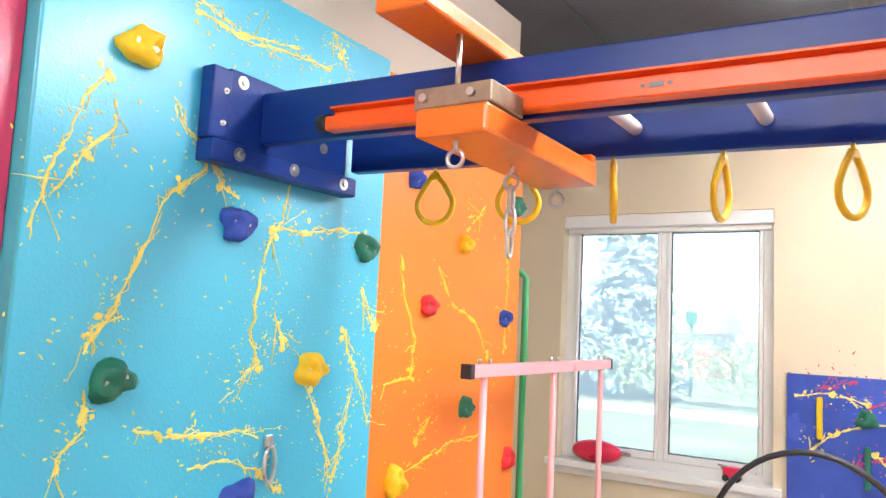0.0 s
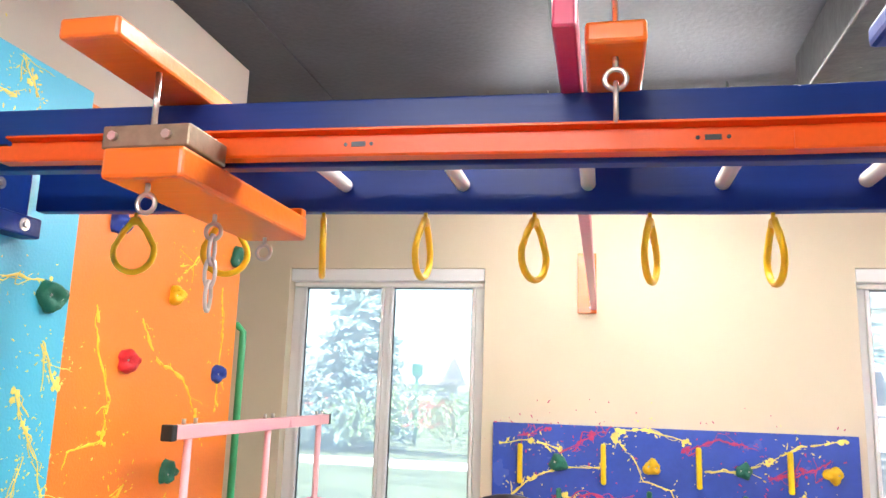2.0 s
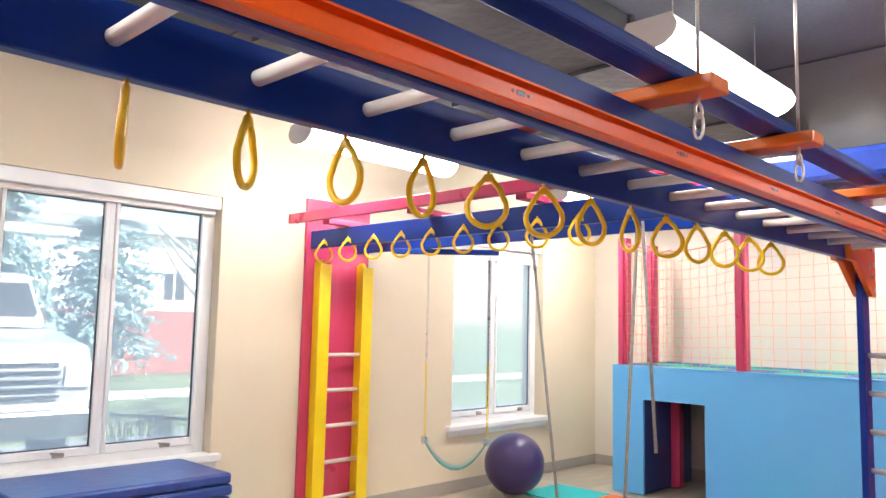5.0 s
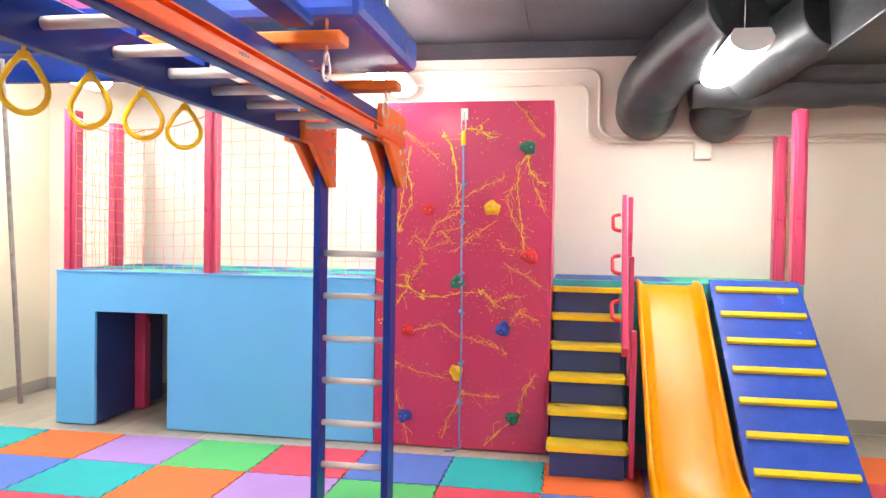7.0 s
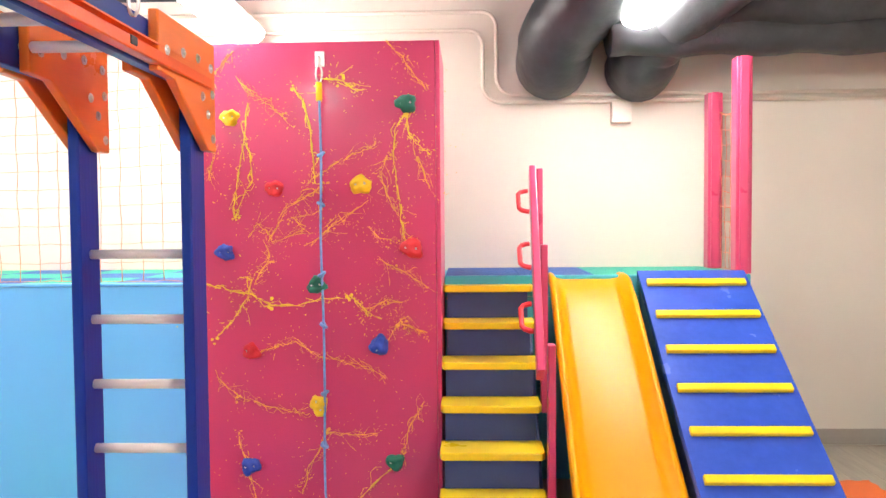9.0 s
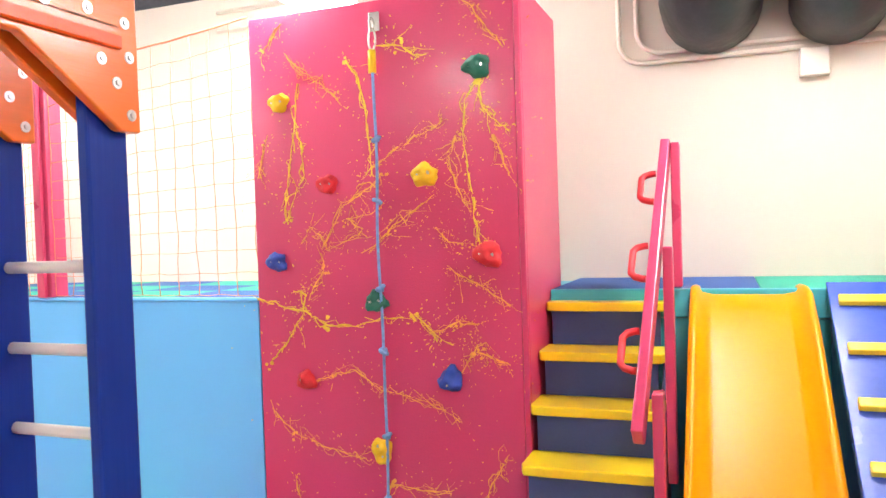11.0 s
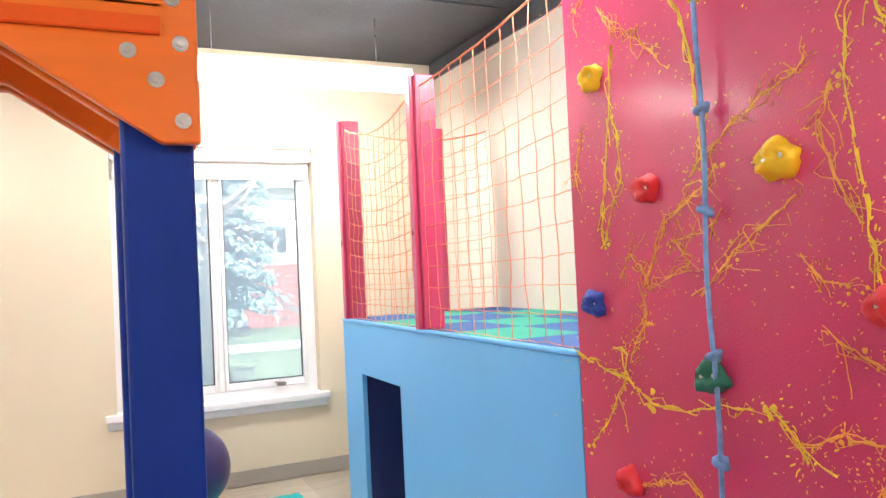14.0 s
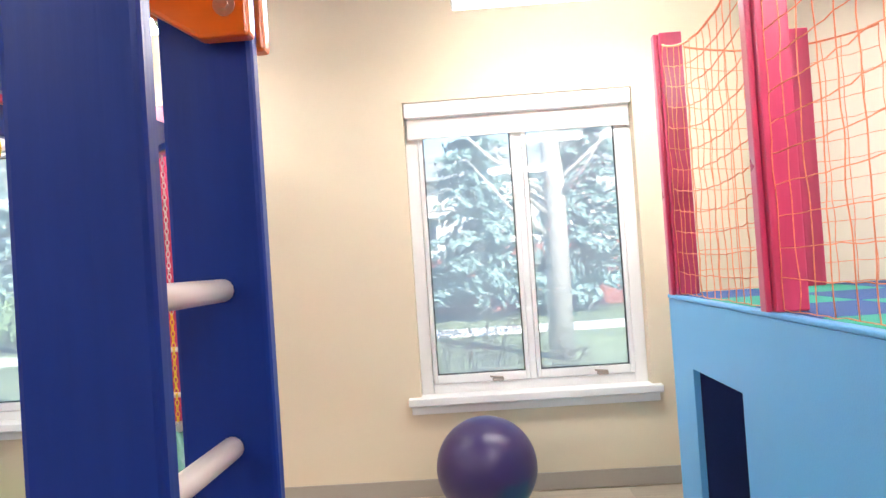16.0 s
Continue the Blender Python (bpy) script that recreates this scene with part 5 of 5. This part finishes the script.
def twig_bush(x, y, h, seed):
    rng = random.Random(seed)
    t = thing("bare_bush", (x, y, -0.25), "reddish brown twiggy bush outside the window", "bush")
    bm = bmesh.new()
    for k in range(70):
        a, l = rng.uniform(0, 6.28), rng.uniform(0.5, 1.0) * h
        tip = Vector((x + math.cos(a) * 0.55 * l * rng.uniform(0.3, 1), y + math.sin(a) * 0.4 * l, -0.25 + l))
        base = Vector((x + rng.uniform(-0.06, 0.06), y, -0.25))
        mid = base.lerp(tip, 0.5) + Vector((rng.uniform(-0.06, 0.06), 0, 0.06))
        tube(bm, [base, mid, tip], 0.006, 4, radii=[0.009, 0.006, 0.002])
    part("branches", bm, "twig", t)
    bm = bmesh.new()
    for k in range(10):
        leaf_clump(bm, rng, (x + rng.uniform(-0.45, 0.45) * h, y + rng.uniform(-0.2, 0.2), -0.25 + h * rng.uniform(0.6, 0.95)), 0.22, 40, 0.02)
    part("leaves", bm, "twig", t)


for i, (x, y, h) in enumerate(((-3.55, 6.4, 1.05), (-2.9, 6.6, 1.0), (-1.05, 6.6, 1.25), (-0.35, 6.9, 0.9))):
    twig_bush(x, y, h, i)


def conifer(x, y, h, r, seed):
    rng = random.Random(seed)
    t = thing("conifer_tree", (x, y, -0.25), "tall blue-green conifer tree across the car park", "tree")
    part("trunk", tube(bmesh.new(), [(x, y, -0.25), (x + 0.05, y, h * 0.5), (x, y, h - 0.3)], 0.2, 8, radii=[0.22, 0.13, 0.03]), "bark", t)
    bm = bmesh.new()
    z = 0.5
    while z < h:
        f = 1 - z / h
        n = int(6 + 9 * f)
        for k in range(n):
            a = rng.uniform(0, 6.28)
            l = r * f * rng.uniform(0.65, 1.12) + 0.15
            for s in range(7):
                g = (s + 1) / 7
                p = (x + math.cos(a) * l * g, y + math.sin(a) * l * g, z - 0.25 * l * g * g + 0.1 * g)
                leaf_clump(bm, rng, p, 0.10 + 0.17 * f, 5, 0.13, 0.6)
        z += 0.32
    part("crown", bm, "needle", t)


def bare_tree(x, y, h, seed):
    rng = random.Random(seed)
    t = thing("bare_tree", (x, y, -0.25), "pale grey leafless tree across the road", "tree")
    part("trunk", tube(bmesh.new(), [(x, y, -0.25), (x + 0.05, y, h * 0.4), (x - 0.05, y, h * 0.7)], 0.3, 10, radii=[0.034 * h, 0.027 * h, 0.018 * h]), "bark", t)
    bm = bmesh.new()
    for k in range(16):
        a = rng.uniform(0, 6.28)
        z = h * rng.uniform(0.25, 0.7)
        l = rng.uniform(1.2, 2.6)
        p = Vector((x, y, z))
        tip = p + Vector((math.cos(a) * l, math.sin(a) * l * 0.6, l * 0.9))
        tube(bm, [p, p.lerp(tip, 0.5) + Vector((0, 0, -0.15)), tip], 0.05, 5, radii=[0.06, 0.035, 0.01])
    part("limbs", bm, "bark", t)


conifer(-13.7, 20.5, 7.4, 1.65, 1)
conifer(-5.6, 22.0, 8.5, 2.4, 2)
conifer(-0.7, 21.0, 7.6, 1.8, 3)
conifer(2.3, 22.0, 9.0, 1.9, 4)
conifer(-19.5, 26, 9, 2.5, 6)
bare_tree(0.42, 12.3, 6.5, 5)


def far_house(x0, x1, y, brick_h, wall_h, label):
    h = thing("far_house", ((x0 + x1) / 2, y, -0.25), label, "house")
    part("lower_wall", bbox(x0, x1, y, y + 6, -0.25, brick_h), "brick", h)
    part("upper_wall", bbox(x0, x1, y + 0.04, y + 6, brick_h, wall_h), "siding", h)
    bm = bmesh.new()
    prism(bm, [(y - 0.5, wall_h + 0.002), (y + 3, wall_h + 1.5), (y + 6.5, wall_h + 0.002)], "x", x0 - 0.4, x1 + 0.4)
    part("roof", bm, "asphalt", h)
    x = x0 + 1.5
    while x < x1 - 1.5 and wall_h - brick_h > 2:
        w = part("window", bbox(x, x + 1.1, y - 0.03, y + 0.1, brick_h + 0.45, brick_h + 1.7), "siding", h)
        part("pane", bbox(x + 0.06, x + 0.5, y - 0.04, y - 0.02, brick_h + 0.5, brick_h + 1.65), "car_dark", w)
        part("pane", bbox(x + 0.6, x + 1.04, y - 0.04, y - 0.02, brick_h + 0.5, brick_h + 1.65), "car_dark", w)
        x += 3.4
    return h


far_house(-8.2, -1.0, 30, 1.5, 4.6, "low house of red brick and white siding")
far_house(0.5, 16, 32, 1.9, 5.2, "white sided house with red brick base beyond the trees")
far_house(-32, -14.5, 34, 1.0, 1.7, "low house of red brick and white siding")
wall = single("brick_wall", bbox(-4.0, 8.0, 24.0, 24.25, -0.25, 1.25, bevel=0.01), "brick", "long red brick garden wall across the road", "wall")


def parked_van(x, y):
    v = thing("parked_truck", (x, y, -0.24), "silver pickup truck parked outside the window", "truck")
    bm = bmesh.new()
    prism(bm, [(y - 2.4, 0.25), (y - 2.45, 0.75), (y - 2.3, 0.95), (y - 1.2, 1.08), (y + 2.5, 1.08), (y + 2.55, 0.3), (y + 2.4, 0.2), (y - 2.3, 0.2)], "x", x - 0.95, x + 0.95, 0.06)
    body = part("body", bm, "car_paint", v)
    bm = bmesh.new()
    prism(bm, [(y - 1.25, 1.09), (y - 0.45, 1.68), (y + 0.9, 1.7), (y + 1.2, 1.09)], "x", x - 0.82, x + 0.82, 0.06)
    part("cab", bm, "car_paint", v)
    part("windscreen", bbox(x - 0.72, x + 0.72, y - 0.93, y - 0.90, 1.12, 1.66, turn=Matrix.Rotation(radians(-53), 4, "X")), "car_dark", v)
    for k in range(5):
        part("grille_bar", bbox(x - 0.6, x + 0.6, y - 2.475, y - 2.44, 0.46 + k * 0.075, 0.49 + k * 0.075, bevel=0.006), "car_dark", v)
    part("bumper", bbox(x - 0.97, x + 0.97, y - 2.58, y - 2.44, 0.1, 0.36, bevel=0.04), "steel", v)
    for dx in (-0.78, 0.78):
        part("headlight", bbox(x + dx - 0.14, x + dx + 0.14, y - 2.48, y - 2.42, 0.55, 0.78, bevel=0.02), "vinyl", v)
        for dy in (-1.55, 1.55):
            w = part("wheel", tube(bmesh.new(), [(x + dx - 0.12, y + dy, 0.13), (x + dx + 0.12, y + dy, 0.13)], 0.36, 20), "black", v)
            part("rim", tube(bmesh.new(), [(x + dx - 0.125, y + dy, 0.13), (x + dx + 0.125, y + dy, 0.13)], 0.2, 14), "steel", w)


parked_van(-3.9, 11.4)
bpy.data.objects["parked_truck"].scale = (1.05, 1.0, 1.22)
post = thing("street_lamp", (-12.6, 23, -0.25), "dark green street lamp across the road", "lamp")
part("pole", tube(bmesh.new(), [(-12.6, 23, -0.25), (-12.6, 23, 1.9)], 0.05, 8), "h_green", post)
part("lantern", bbox(-12.75, -12.45, 22.85, 23.15, 1.9, 2.3, bevel=0.05), "h_green", post)
wire = thing("overhead_wire", (0, 14, 2.6), "thin black overhead service wire", "wire")
part("cable", tube(bmesh.new(), [(-6 + k, 14.0, 2.35 + 0.012 * (k - 4) ** 2) for k in range(13)], 0.012, 5), "black", wire)
for x, z in ((-6.0, 2.54), (6.0, 3.12)):
    part("wire_pole", tube(bmesh.new(), [(x, 14.0, -0.25), (x, 14.0, z)], 0.06, 8), "bark", wire)

# ---- foam floor tiles and floor planks ----
NAMES = ["orange", "teal", "blue", "red", "green", "purple"]
tile_mesh = {}


def puzzle_tile_mesh(colour):
    """A foam tile with toothed edges."""
    bm = bmesh.new()
    s, n, out = 0.607, 12, []
    for (ax, ay), (bx, by), (ox, oy) in (((0, 0), (1, 0), (0, 1)), ((1, 0), (1, 1), (-1, 0)), ((1, 1), (0, 1), (0, -1)), ((0, 1), (0, 0), (1, 0))):
        for i in range(n):
            f = i / n
            d = 0.010 if i % 2 else 0.0
            out.append(((ax + (bx - ax) * f) * s + ox * d, (ay + (by - ay) * f) * s + oy * d))
            out.append(((ax + (bx - ax) * (f + 0.8 / n)) * s + ox * d, (ay + (by - ay) * (f + 0.8 / n)) * s + oy * d))
    prism(bm, out, "z", 0.0, 0.012)
    me = bpy.data.meshes.new("foam_tile")
    bm.to_mesh(me)
    bm.free()
    me.materials.append(M["tile_" + colour])
    return me


mat_floor = thing("foam_floor", (0, 0, 0), "multicoloured interlocking foam tile floor", "floor mat", kind="structure")
for i in range(12):
    for j in range(-4, 7):
        x1, y0 = -0.20 - 0.61 * i, -0.01 + 0.61 * j
        if y0 + 0.61 > 4.35 or (i > 0 and j > 5):
            continue
        c = NAMES[(j + 1 + 2 * i) % 6]
        if c not in tile_mesh:
            tile_mesh[c] = puzzle_tile_mesh(c)
        o = new("foam_tile", tile_mesh[c])
        o.parent = mat_floor
        o.location = (x1 - 0.61, y0, -0.006)
for j, c in ((-4, "orange"), (-3, "red")):
    o = new("foam_tile", tile_mesh[c])
    o.parent = mat_floor
    o.location = (-0.20, -0.01 + 0.61 * j, -0.006)
me_plank = bpy.data.meshes.new("floor_plank")
bm = bbox(0, 1.19, 0, 0.176, -0.0075, 0.0, bevel=0.0012)
bm.to_mesh(me_plank)
bm.free()
me_plank.materials.append(M["floor"])
rng = random.Random(2)
count = 0
for y in np.arange(NORTH - 0.19, 2.4, -0.18):
    x = EAST - 1.21 - rng.uniform(0, 1.0) * 0.0
    while x > -7.0 and count < 290:
        o = new("floor_plank", me_plank)
        o.parent = floor
        o.location = (x, y, -0.0072)
        x -= 1.194
        count += 1
for y in np.arange(SOUTH + 0.02, 2.3, 0.18):
    o = new("floor_plank", me_plank)
    o.parent = floor
    o.location = (EAST - 1.2, y, -0.0072)
